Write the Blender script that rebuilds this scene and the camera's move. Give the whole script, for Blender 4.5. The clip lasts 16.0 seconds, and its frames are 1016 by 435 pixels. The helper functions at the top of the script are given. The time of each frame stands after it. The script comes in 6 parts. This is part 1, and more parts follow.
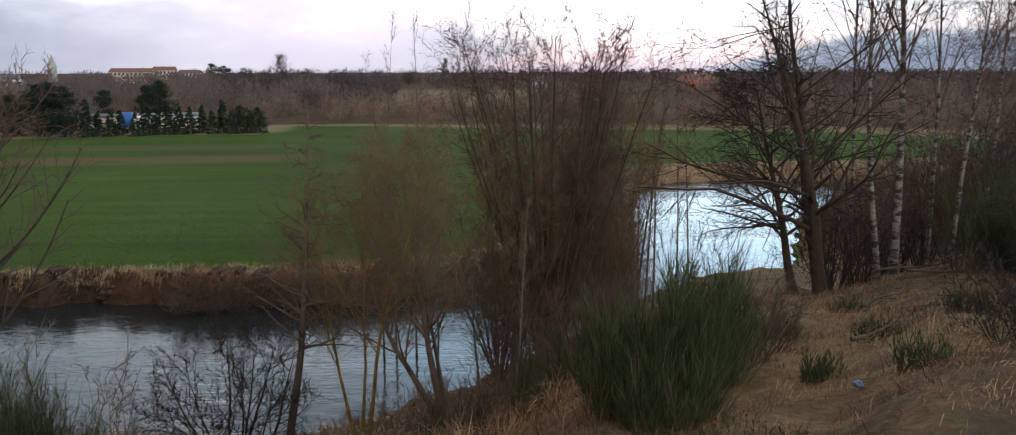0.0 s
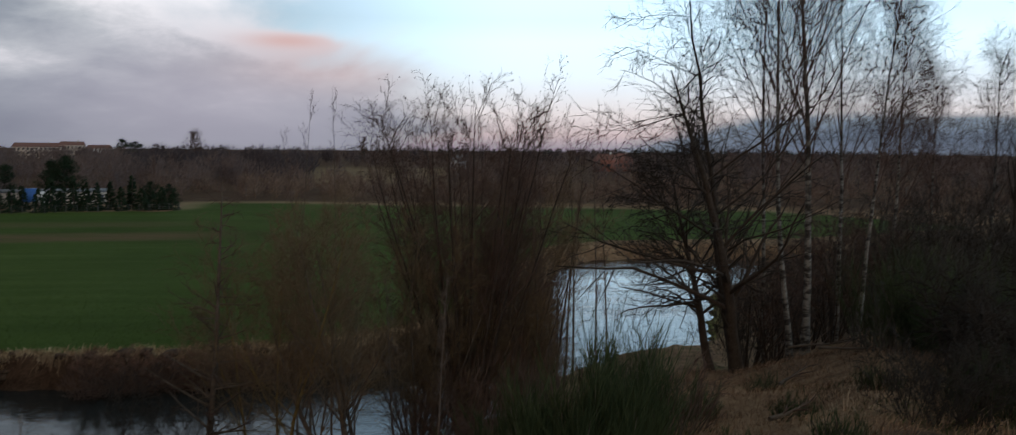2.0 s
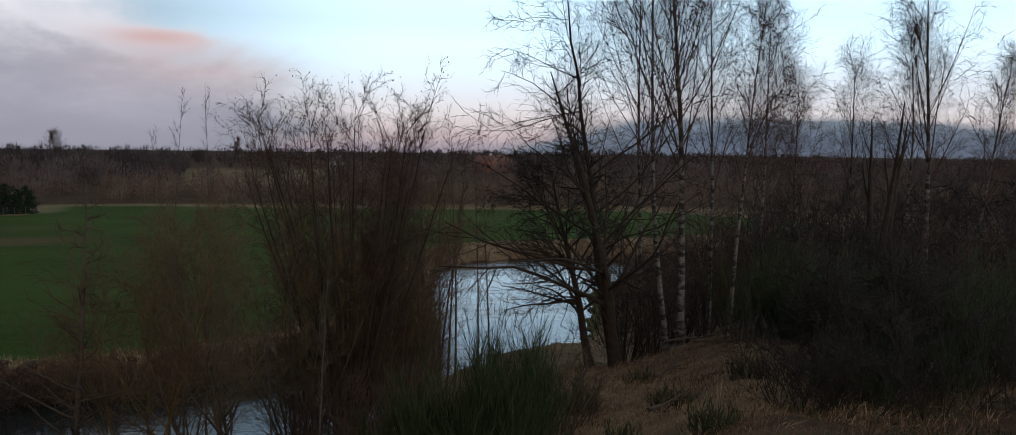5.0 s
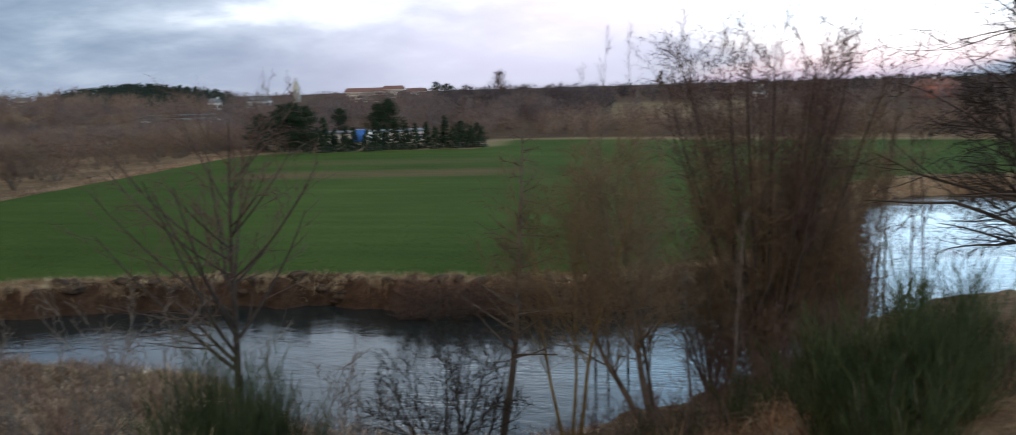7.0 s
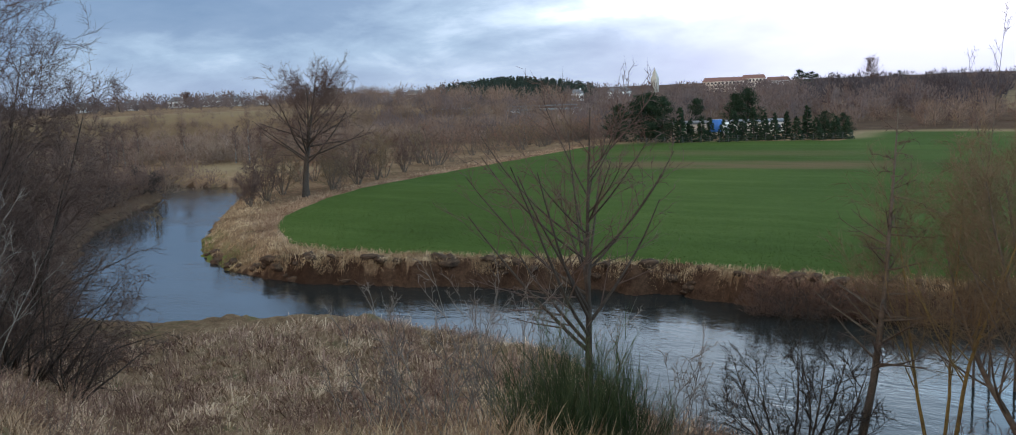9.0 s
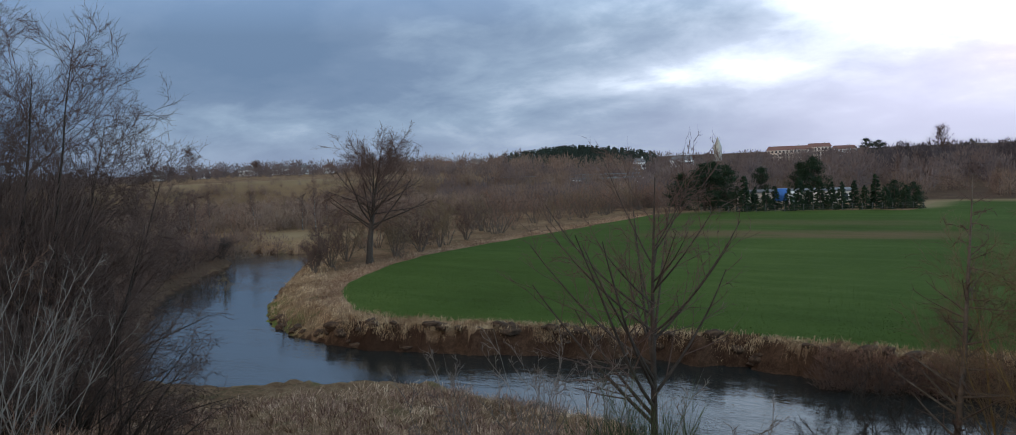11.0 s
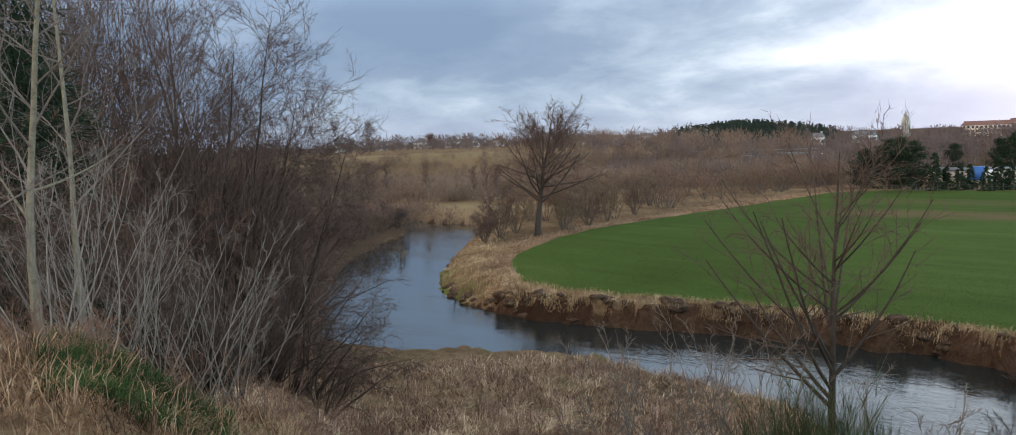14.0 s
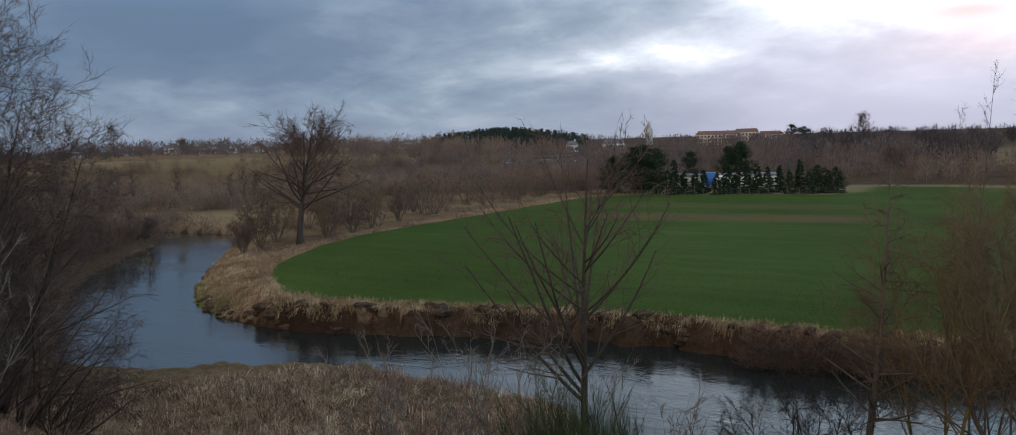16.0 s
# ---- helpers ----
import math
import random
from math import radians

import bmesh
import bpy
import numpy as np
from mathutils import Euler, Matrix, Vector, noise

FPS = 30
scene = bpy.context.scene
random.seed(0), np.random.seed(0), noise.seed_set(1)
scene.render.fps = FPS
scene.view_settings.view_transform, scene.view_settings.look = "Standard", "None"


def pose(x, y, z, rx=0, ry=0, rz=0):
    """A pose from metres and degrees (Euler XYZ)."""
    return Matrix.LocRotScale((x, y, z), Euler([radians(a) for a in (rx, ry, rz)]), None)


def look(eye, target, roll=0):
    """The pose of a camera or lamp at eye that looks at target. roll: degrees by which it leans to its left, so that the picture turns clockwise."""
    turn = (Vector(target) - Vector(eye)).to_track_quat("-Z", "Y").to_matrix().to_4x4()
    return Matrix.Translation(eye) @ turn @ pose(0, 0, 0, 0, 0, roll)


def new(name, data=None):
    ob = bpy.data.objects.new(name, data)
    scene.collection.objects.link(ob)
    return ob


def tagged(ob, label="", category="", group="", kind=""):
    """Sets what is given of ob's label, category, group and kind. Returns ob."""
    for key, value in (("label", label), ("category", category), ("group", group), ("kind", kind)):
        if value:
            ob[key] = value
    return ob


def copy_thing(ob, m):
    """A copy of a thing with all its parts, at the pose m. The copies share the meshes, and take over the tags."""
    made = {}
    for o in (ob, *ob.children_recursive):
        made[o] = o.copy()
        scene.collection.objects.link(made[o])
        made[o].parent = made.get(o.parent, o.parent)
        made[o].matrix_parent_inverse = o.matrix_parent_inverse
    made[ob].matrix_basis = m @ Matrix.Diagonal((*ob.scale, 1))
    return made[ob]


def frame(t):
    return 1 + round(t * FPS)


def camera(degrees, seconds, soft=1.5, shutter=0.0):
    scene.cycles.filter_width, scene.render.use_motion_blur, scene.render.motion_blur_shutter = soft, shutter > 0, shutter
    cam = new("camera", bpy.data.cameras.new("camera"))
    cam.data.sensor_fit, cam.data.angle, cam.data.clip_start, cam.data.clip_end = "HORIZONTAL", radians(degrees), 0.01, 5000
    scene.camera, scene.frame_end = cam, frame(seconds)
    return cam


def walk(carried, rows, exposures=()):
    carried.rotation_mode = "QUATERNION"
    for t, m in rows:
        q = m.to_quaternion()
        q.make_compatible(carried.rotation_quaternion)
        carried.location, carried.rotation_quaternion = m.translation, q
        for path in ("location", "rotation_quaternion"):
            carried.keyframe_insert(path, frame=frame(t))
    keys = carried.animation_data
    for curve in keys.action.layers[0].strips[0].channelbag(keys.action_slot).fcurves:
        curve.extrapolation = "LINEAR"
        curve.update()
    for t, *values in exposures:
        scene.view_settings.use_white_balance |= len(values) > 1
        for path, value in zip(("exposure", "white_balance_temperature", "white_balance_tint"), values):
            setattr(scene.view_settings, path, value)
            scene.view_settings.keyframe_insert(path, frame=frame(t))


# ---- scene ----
cam = camera(58.6, 16.0, 0.9, 0.25)
EYE = 14.0
PATH = [
    (0, pose(0.000, -0.000, EYE + 0.000, 80.807, 0.128, -0.021)),
    (0.5, pose(-0.001, 0.009, EYE + -0.002, 82.346, 0.561, -2.893)),
    (1, pose(0.021, 0.016, EYE + -0.009, 82.827, 0.222, -3.272)),
    (1.5, pose(0.030, 0.051, EYE + 0.000, 82.600, -0.434, -1.014)),
    (2, pose(-0.020, 0.074, EYE + 0.023, 85.748, -0.465, -5.132)),
    (2.5, pose(-0.064, 0.066, EYE + 0.038, 88.735, -0.372, -8.681)),
    (3, pose(-0.063, 0.083, EYE + 0.047, 89.620, -0.196, -10.179)),
    (3.5, pose(-0.096, 0.104, EYE + 0.078, 88.036, -0.452, -12.036)),
    (3.7, pose(-0.096, 0.104, EYE + 0.078, 87.586, -0.452, -12.816)),
    (5.8, pose(-0.045, 0.010, EYE + -0.040, 84.519, -0.586, -12.149)),
    (6, pose(-0.045, 0.010, EYE + -0.040, 83.995, -0.708, -10.148)),
    (6.5, pose(-0.013, 0.012, EYE + -0.028, 82.328, 0.358, -0.884)),
    (7, pose(0.039, 0.048, EYE + -0.018, 81.815, 1.600, 13.375)),
    (7.5, pose(0.042, 0.089, EYE + -0.012, 81.299, 1.748, 21.525)),
    (8, pose(0.033, 0.124, EYE + -0.013, 80.080, 2.169, 27.671)),
    (8.5, pose(0.010, 0.119, EYE + -0.035, 80.303, 2.072, 32.334)),
    (9, pose(-0.010, 0.098, EYE + -0.031, 81.957, 2.305, 35.535)),
    (9.5, pose(-0.019, 0.061, EYE + -0.017, 82.781, 2.240, 36.789)),
    (10, pose(-0.022, 0.036, EYE + -0.010, 83.981, 2.788, 39.070)),
    (10.2, pose(-0.022, 0.036, EYE + -0.010, 84.681, 2.788, 39.600)),
    (12.3, pose(-0.053, 0.010, EYE + -0.035, 87.299, 2.339, 38.943)),
    (12.5, pose(-0.053, 0.010, EYE + -0.035, 86.799, 2.339, 40.793)),
    (13, pose(-0.059, -0.063, EYE + -0.018, 86.333, 3.257, 48.472)),
    (13.5, pose(-0.024, -0.141, EYE + -0.010, 85.975, 2.802, 51.074)),
    (14, pose(-0.004, -0.192, EYE + -0.021, 85.163, 1.979, 50.033)),
    (14.5, pose(-0.019, -0.132, EYE + -0.037, 85.082, 1.786, 45.999)),
    (15, pose(-0.017, -0.068, EYE + -0.045, 86.235, 1.476, 35.489)),
    (15.5, pose(-0.018, -0.036, EYE + -0.034, 85.728, 1.195, 34.276)),
    (16, pose(-0.008, -0.026, EYE + -0.029, 85.110, 1.580, 35.216)),
]
EXPOSURES = [(0, -0.7, 6650, 11), (1, -1.4, 6550, 10), (1.5, -1.4, 6550, 10), (2, -1.95, 6450, 9), (2.5, -2.7, 6400, 9), (3, -2.95, 6450, 10), (3.5, -2.55, 6550, 11), (5.8, -1.85, 6300, 9), (6, -1.75, 6300, 9), (6.5, -1.15, 6250, 9), (7, -0.8, 6200, 9), (7.5, -0.6, 6150, 9),
             (8, -0.05, 6050, 9), (8.5, 0.05, 6000, 9), (9, -0.4, 6050, 8), (10, -0.75, 5950, 8), (12.3, -1.12, 6200, 10), (12.5, -1.07, 6300, 10), (13.5, -0.32, 6650, 10), (14, -0.32, 6650, 10), (14.5, -0.42, 6600, 10), (15, -1.32, 6250, 9), (16, -1.12, 6250, 9)]
walk(cam, PATH, EXPOSURES)

# ---- world and sun: dusk, sun low behind the camera, broken cloud ----
def node(tree, kind, **values):
    n = tree.nodes.new(kind)
    for key, value in values.items():
        n.inputs[int(key[1:]) if key[0] == "i" and key[1:].isdigit() else key.replace("_", " ")].default_value = value
    return n


def math_node(tree, op, a, b=None, clamp=False):
    n = tree.nodes.new("ShaderNodeMath")
    n.operation, n.use_clamp = op, clamp
    for k, v in enumerate((a, b)):
        if v is None:
            continue
        if isinstance(v, (int, float)):
            n.inputs[k].default_value = v
        else:
            tree.links.new(v, n.inputs[k])
    return n.outputs[0]


def ramp(tree, source, stops, smooth=False):
    n = tree.nodes.new("ShaderNodeValToRGB")
    if smooth:
        n.color_ramp.interpolation = "EASE"
    els = n.color_ramp.elements
    while len(els) < len(stops):
        els.new(0.5)
    for e, (p, c) in zip(els, stops):
        e.position = p
        e.color = (c, c, c, 1) if isinstance(c, (int, float)) else (*c, 1)
    tree.links.new(source, n.inputs[0])
    return n.outputs[0]


def mixed(tree, factor, a, b, blend="MIX"):
    n = tree.nodes.new("ShaderNodeMix")
    n.data_type, n.blend_type = "RGBA", blend
    for k, v in ((0, factor), (6, a), (7, b)):
        if isinstance(v, (int, float)):
            n.inputs[k].default_value = v
        elif isinstance(v, tuple):
            n.inputs[k].default_value = (*v, 1)
        else:
            tree.links.new(v, n.inputs[k])
    return n.outputs[2]


def noise_tex(tree, vector, scale, detail=4.0, rough=0.55, distort=0.0):
    n = node(tree, "ShaderNodeTexNoise", Scale=scale, Detail=detail, Roughness=rough, Distortion=distort)
    if vector is not None:
        tree.links.new(vector, n.inputs["Vector"])
    return n.outputs[0]


def make_world():
    world = bpy.data.worlds.new("dusk_sky")
    scene.world = world
    world.use_nodes = True
    t = world.node_tree
    t.nodes.clear()
    coord = t.nodes.new("ShaderNodeTexCoord").outputs["Generated"]
    sep = t.nodes.new("ShaderNodeSeparateXYZ")
    t.links.new(coord, sep.inputs[0])
    x, y, z = sep.outputs
    az = math_node(t, "ARCTAN2", x, y)
    el = math_node(t, "ARCSINE", z)

    def mound(az0, el0, wide, tall):
        """A soft cloud shape round a bearing and a height, in degrees."""
        u = math_node(t, "MULTIPLY", math_node(t, "ADD", az, -radians(az0)), 1 / radians(wide))
        v = math_node(t, "MULTIPLY", math_node(t, "ADD", el, -radians(el0)), 1 / radians(tall))
        q = math_node(t, "ADD", math_node(t, "MULTIPLY", u, u), math_node(t, "MULTIPLY", v, v))
        return math_node(t, "EXPONENT", math_node(t, "MULTIPLY", q, -1.0))
    sky = t.nodes.new("ShaderNodeTexSky")
    sky.sky_type, sky.sun_disc = "NISHITA", False
    sky.sun_elevation, sky.sun_rotation = radians(4), radians(190)
    sky.air_density, sky.dust_density, sky.ozone_density = 1.0, 1.0, 3.0
    level = math_node(t, "MULTIPLY", z, 3.0, True)
    # clear part of the sky: pink over the horizon, pale blue above, a little Nishita blue in it
    clear = ramp(t, level, [(0.0, (1.25, 1.08, 1.4)), (0.05, (2.15, 1.7, 1.8)), (0.12, (2.75, 2.5, 2.6)), (0.35, (2.9, 3.75, 4.4)), (0.62, (1.6, 2.2, 2.75)), (1.0, (1.2, 1.7, 2.2))])
    clear = mixed(t, 0.10, clear, sky.outputs[0])
    # the afterglow is strongest ahead of the first view
    glow = ramp(t, math_node(t, "ADD", math_node(t, "MULTIPLY", az, 0.5), 0.5), [(0.36, 0.42), (0.56, 1.0)], True)
    clear = mixed(t, 1.0, clear, glow, "MULTIPLY")
    # cloud layer seen in perspective
    flat = math_node(t, "ADD", z, 0.30)
    over = t.nodes.new("ShaderNodeCombineXYZ")
    t.links.new(math_node(t, "DIVIDE", x, flat), over.inputs[0])
    t.links.new(math_node(t, "DIVIDE", y, flat), over.inputs[1])
    big = noise_tex(t, over.outputs[0], 1.25, 9.0, 0.55, 0.35)
    fine = noise_tex(t, over.outputs[0], 4.5, 8.0, 0.6, 0.3)
    # the cover thickens towards negative bearings
    lean = math_node(t, "MULTIPLY", math_node(t, "ADD", az, radians(4)), -1.35)
    bank = math_node(t, "ADD", math_node(t, "MULTIPLY", mound(-13, 2.2, 13, 3.2), 0.75), math_node(t, "ADD", math_node(t, "MULTIPLY", mound(34, -0.5, 18, 2.6), 3.0), math_node(t, "MULTIPLY", mound(-8.6, 6.3, 3.0, 0.6), 0.7)))
    cover = math_node(t, "ADD", math_node(t, "ADD", math_node(t, "MULTIPLY", big, 1.5), -0.55), math_node(t, "ADD", lean, bank))
    cover = ramp(t, cover, [(0.20, 0.0), (0.62, 1.0)], True)
    shade = math_node(t, "ADD", math_node(t, "MULTIPLY", big, 0.75), math_node(t, "MULTIPLY", fine, 0.35))
    shade = math_node(t, "ADD", shade, math_node(t, "MULTIPLY", mound(-52, 9, 26, 5), 0.15))
    shade = math_node(t, "ADD", shade, math_node(t, "MULTIPLY", mound(-28, 5.0, 6.5, 1.3), -0.24))
    shade = math_node(t, "ADD", shade, math_node(t, "MULTIPLY", mound(-62, 2.5, 14, 2.4), -0.12))
    shade = math_node(t, "ADD", shade, math_node(t, "MULTIPLY", math_node(t, "ADD", az, radians(38)), -0.34))
    shade = math_node(t, "ADD", shade, math_node(t, "MULTIPLY", mound(34, -0.5, 18, 2.2), 1.1))
    shade = math_node(t, "ADD", shade, math_node(t, "MULTIPLY", mound(-9, 9.5, 16, 5), -0.40))
    cloud = ramp(t, shade, [(0.18, (2.9, 2.85, 2.95)), (0.28, (1.62, 1.72, 1.82)), (0.40, (0.88, 1.0, 1.15)), (0.54, (0.50, 0.63, 0.79)), (0.68, (0.32, 0.43, 0.60)), (0.85, (0.25, 0.36, 0.53))])
    low = ramp(t, level, [(0.0, 0.6), (0.14, 0.0)])
    cloud = mixed(t, low, cloud, (0.55, 0.61, 0.78))
    cloud = mixed(t, math_node(t, "MULTIPLY", mound(-12, 2.6, 15, 5.0), 0.85), cloud, (1.25, 1.18, 1.42))
    blush = math_node(t, "MULTIPLY", mound(-4, 5.0, 7, 1.4), 0.65)
    cloud = mixed(t, blush, cloud, (1.7, 1.25, 1.25))
    cloud = mixed(t, math_node(t, "MULTIPLY", mound(-8.4, 6.5, 2.6, 0.5), 0.9), cloud, (2.0, 1.35, 1.3))
    total = mixed(t, cover, clear, cloud)
    # brightest 12 to 17 degrees up to brighten the water, dimmer and warmer overhead
    lift = ramp(t, z, [(0.0, 0.6), (0.14, 0.66), (0.2, 1.0), (0.3, 1.08), (0.42, 0.8), (0.55, (0.62, 0.54, 0.44)), (1.0, (0.66, 0.56, 0.44))])
    total = mixed(t, 1.0, total, lift, "MULTIPLY")
    below = ramp(t, math_node(t, "ADD", z, 0.5), [(0.485, (0.10, 0.09, 0.07)), (0.5, (1, 1, 1))])
    total = mixed(t, 1.0, total, below, "MULTIPLY")
    back = node(t, "ShaderNodeBackground", Strength=2.0)
    t.links.new(total, back.inputs[0])
    out = t.nodes.new("ShaderNodeOutputWorld")
    t.links.new(back.outputs[0], out.inputs[0])


make_world()
sun = new("sun", bpy.data.lights.new("sun", "SUN"))
sun.data.energy, sun.data.angle, sun.data.color = 2.3, radians(30), (1.0, 0.74, 0.50)
sun.matrix_world = look((0, 0, 0), (0.17, 0.98, -0.35))


# ---- materials ----
def material(name, stops, scale=6.0, rough=0.9, bump=0.3, bump_scale=None, metal=0.0, fine=5.0, spec=0.2, object_random=0.0):
    """A surface with colour varied at two scales by position, and fine relief."""
    m = bpy.data.materials.new(name)
    m.use_nodes = True
    t = m.node_tree
    b = t.nodes["Principled BSDF"]
    pos = t.nodes.new("ShaderNodeTexCoord").outputs["Object"]
    a = noise_tex(t, pos, scale, 4.0)
    c = noise_tex(t, pos, scale * fine, 3.0)
    v = math_node(t, "ADD", math_node(t, "MULTIPLY", a, 0.6), math_node(t, "MULTIPLY", c, 0.4))
    if object_random:
        r = t.nodes.new("ShaderNodeObjectInfo").outputs["Random"]
        v = math_node(t, "ADD", v, math_node(t, "MULTIPLY", math_node(t, "ADD", r, -0.5), object_random))
    n = len(stops)
    col = ramp(t, v, [(0.30 + 0.40 * k / max(1, n - 1), s) for k, s in enumerate(stops)])
    t.links.new(col, b.inputs["Base Color"])
    b.inputs["Roughness"].default_value, b.inputs["Metallic"].default_value = rough, metal
    b.inputs["Specular IOR Level"].default_value = spec
    if bump:
        bn = node(t, "ShaderNodeBump", Strength=bump, Distance=0.05)
        t.links.new(noise_tex(t, pos, bump_scale or scale * 4, 4.0), bn.inputs["Height"])
        t.links.new(bn.outputs[0], b.inputs["Normal"])
    return m


def island_material(name, stops, rough=0.9, spec=0.1, through_light=0.0):
    """For blades, twigs and needles: each loose piece takes its own tone."""
    m = bpy.data.materials.new(name)
    m.use_nodes = True
    t = m.node_tree
    b = t.nodes["Principled BSDF"]
    r = t.nodes.new("ShaderNodeNewGeometry").outputs["Random Per Island"]
    pos = t.nodes.new("ShaderNodeTexCoord").outputs["Object"]
    patch = math_node(t, "ADD", math_node(t, "MULTIPLY", noise_tex(t, pos, 0.3, 3.0), 0.55), math_node(t, "MULTIPLY", noise_tex(t, pos, 1.4, 4.0, 0.65), 0.75))
    v = math_node(t, "ADD", math_node(t, "MULTIPLY", r, 0.42), math_node(t, "ADD", math_node(t, "MULTIPLY", patch, 1.6), -0.76))
    n = len(stops)
    t.links.new(ramp(t, v, [(0.15 + 0.65 * k / max(1, n - 1), s) for k, s in enumerate(stops)]), b.inputs["Base Color"])
    b.inputs["Roughness"].default_value, b.inputs["Specular IOR Level"].default_value = rough, spec
    return m


BARK_BROWN = material("bark_brown", [(0.045, 0.033, 0.025), (0.10, 0.075, 0.058), (0.15, 0.12, 0.095)], 5, bump=0.5)
BARK_DARK = material("bark_dark", [(0.022, 0.015, 0.011), (0.050, 0.036, 0.027), (0.075, 0.056, 0.042)], 6, bump=0.5)
BARK_YELLOW = material("bark_lichen", [(0.07, 0.05, 0.025), (0.17, 0.115, 0.04), (0.26, 0.18, 0.06)], 4, bump=0.5)
BARK_PALE = material("bark_pale", [(0.09, 0.075, 0.05), (0.17, 0.145, 0.10), (0.24, 0.21, 0.15)], 4, bump=0.4)
TWIG_BROWN = material("twigs_brown", [(0.062, 0.038, 0.030), (0.12, 0.074, 0.057)], 3, bump=0)
TWIG_RUSSET = material("twigs_russet", [(0.115, 0.060, 0.042), (0.22, 0.125, 0.084)], 3, bump=0)
TWIG_OLIVE = material("twigs_olive", [(0.095, 0.064, 0.038), (0.185, 0.128, 0.074)], 3, bump=0)
TWIG_GREY = material("twigs_grey", [(0.085, 0.064, 0.054), (0.20, 0.158, 0.132)], 3, bump=0)
SHOOT_PALE = material("pale_shoots", [(0.11, 0.090, 0.076), (0.23, 0.195, 0.166)], 3, bump=0)
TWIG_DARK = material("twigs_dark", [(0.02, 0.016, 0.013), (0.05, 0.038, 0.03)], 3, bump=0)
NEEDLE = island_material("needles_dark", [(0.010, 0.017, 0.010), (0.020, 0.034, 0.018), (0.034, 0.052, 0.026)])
# same needles with distance haze painted into the colour, paler and greyer
NEEDLE_HAZE = island_material("needles_haze", [(0.020, 0.029, 0.023), (0.032, 0.044, 0.034), (0.046, 0.060, 0.046)])
BROOM = island_material("broom_green", [(0.015, 0.021, 0.009), (0.036, 0.047, 0.019), (0.080, 0.090, 0.042)])
STRAW = island_material("dry_grass", [(0.14, 0.080, 0.045), (0.32, 0.205, 0.118), (0.60, 0.44, 0.275)])
STRAW_RED = island_material("reddish_straw", [(0.11, 0.060, 0.037), (0.26, 0.155, 0.098), (0.48, 0.33, 0.22)])
MATTED = island_material("matted_dead_grass", [(0.035, 0.019, 0.012), (0.16, 0.088, 0.052), (0.42, 0.265, 0.16)])
BRAMBLE = island_material("bramble_canes", [(0.115, 0.060, 0.045), (0.27, 0.152, 0.112), (0.44, 0.275, 0.205)])
# mixed twig tones of the far woods, with lilac distance haze painted in
WOOD_HAZE = material("far_twigs_haze", [(0.040, 0.029, 0.030), (0.088, 0.063, 0.060), (0.132, 0.090, 0.076), (0.18, 0.142, 0.128)], 0.09, bump=0, fine=3.0)
WOOD_DARK = material("far_dark_twigs", [(0.030, 0.023, 0.025), (0.055, 0.041, 0.042), (0.085, 0.062, 0.058)], 0.09, bump=0, fine=3.0)
SCRUB_FAR = material("far_scrub_twigs", [(0.058, 0.036, 0.031), (0.130, 0.080, 0.062), (0.175, 0.116, 0.080), (0.22, 0.158, 0.125)], 0.10, bump=0, fine=3.5)
WEED = island_material("dead_weeds", [(0.15, 0.080, 0.054), (0.42, 0.262, 0.172), (0.70, 0.505, 0.35)])
MOSSY = island_material("olive_moss_grass", [(0.022, 0.024, 0.009), (0.050, 0.054, 0.019), (0.10, 0.098, 0.038)])
SWARD = island_material("dark_sward", [(0.016, 0.030, 0.010), (0.034, 0.060, 0.018), (0.062, 0.094, 0.030)])
GREEN_BLADE = island_material("fresh_grass", [(0.022, 0.034, 0.006), (0.038, 0.058, 0.009), (0.060, 0.083, 0.016)])


def birch_material():
    m = material("bark_birch", [(0.11, 0.10, 0.09), (0.27, 0.25, 0.225)], 3, bump=0.2)
    t = m.node_tree
    b = t.nodes["Principled BSDF"]
    pos = t.nodes.new("ShaderNodeTexCoord").outputs["Object"]
    mp = node(t, "ShaderNodeMapping", Scale=(1.5, 1.5, 4.0))
    t.links.new(pos, mp.inputs[0])
    marks = ramp(t, noise_tex(t, mp.outputs[0], 1.6, 5.0, 0.7), [(0.46, 0.0), (0.56, 1.0)])
    src = b.inputs["Base Color"].links[0].from_socket
    t.links.new(mixed(t, marks, src, (0.035, 0.03, 0.027)), b.inputs["Base Color"])
    return m


BARK_BIRCH = birch_material()


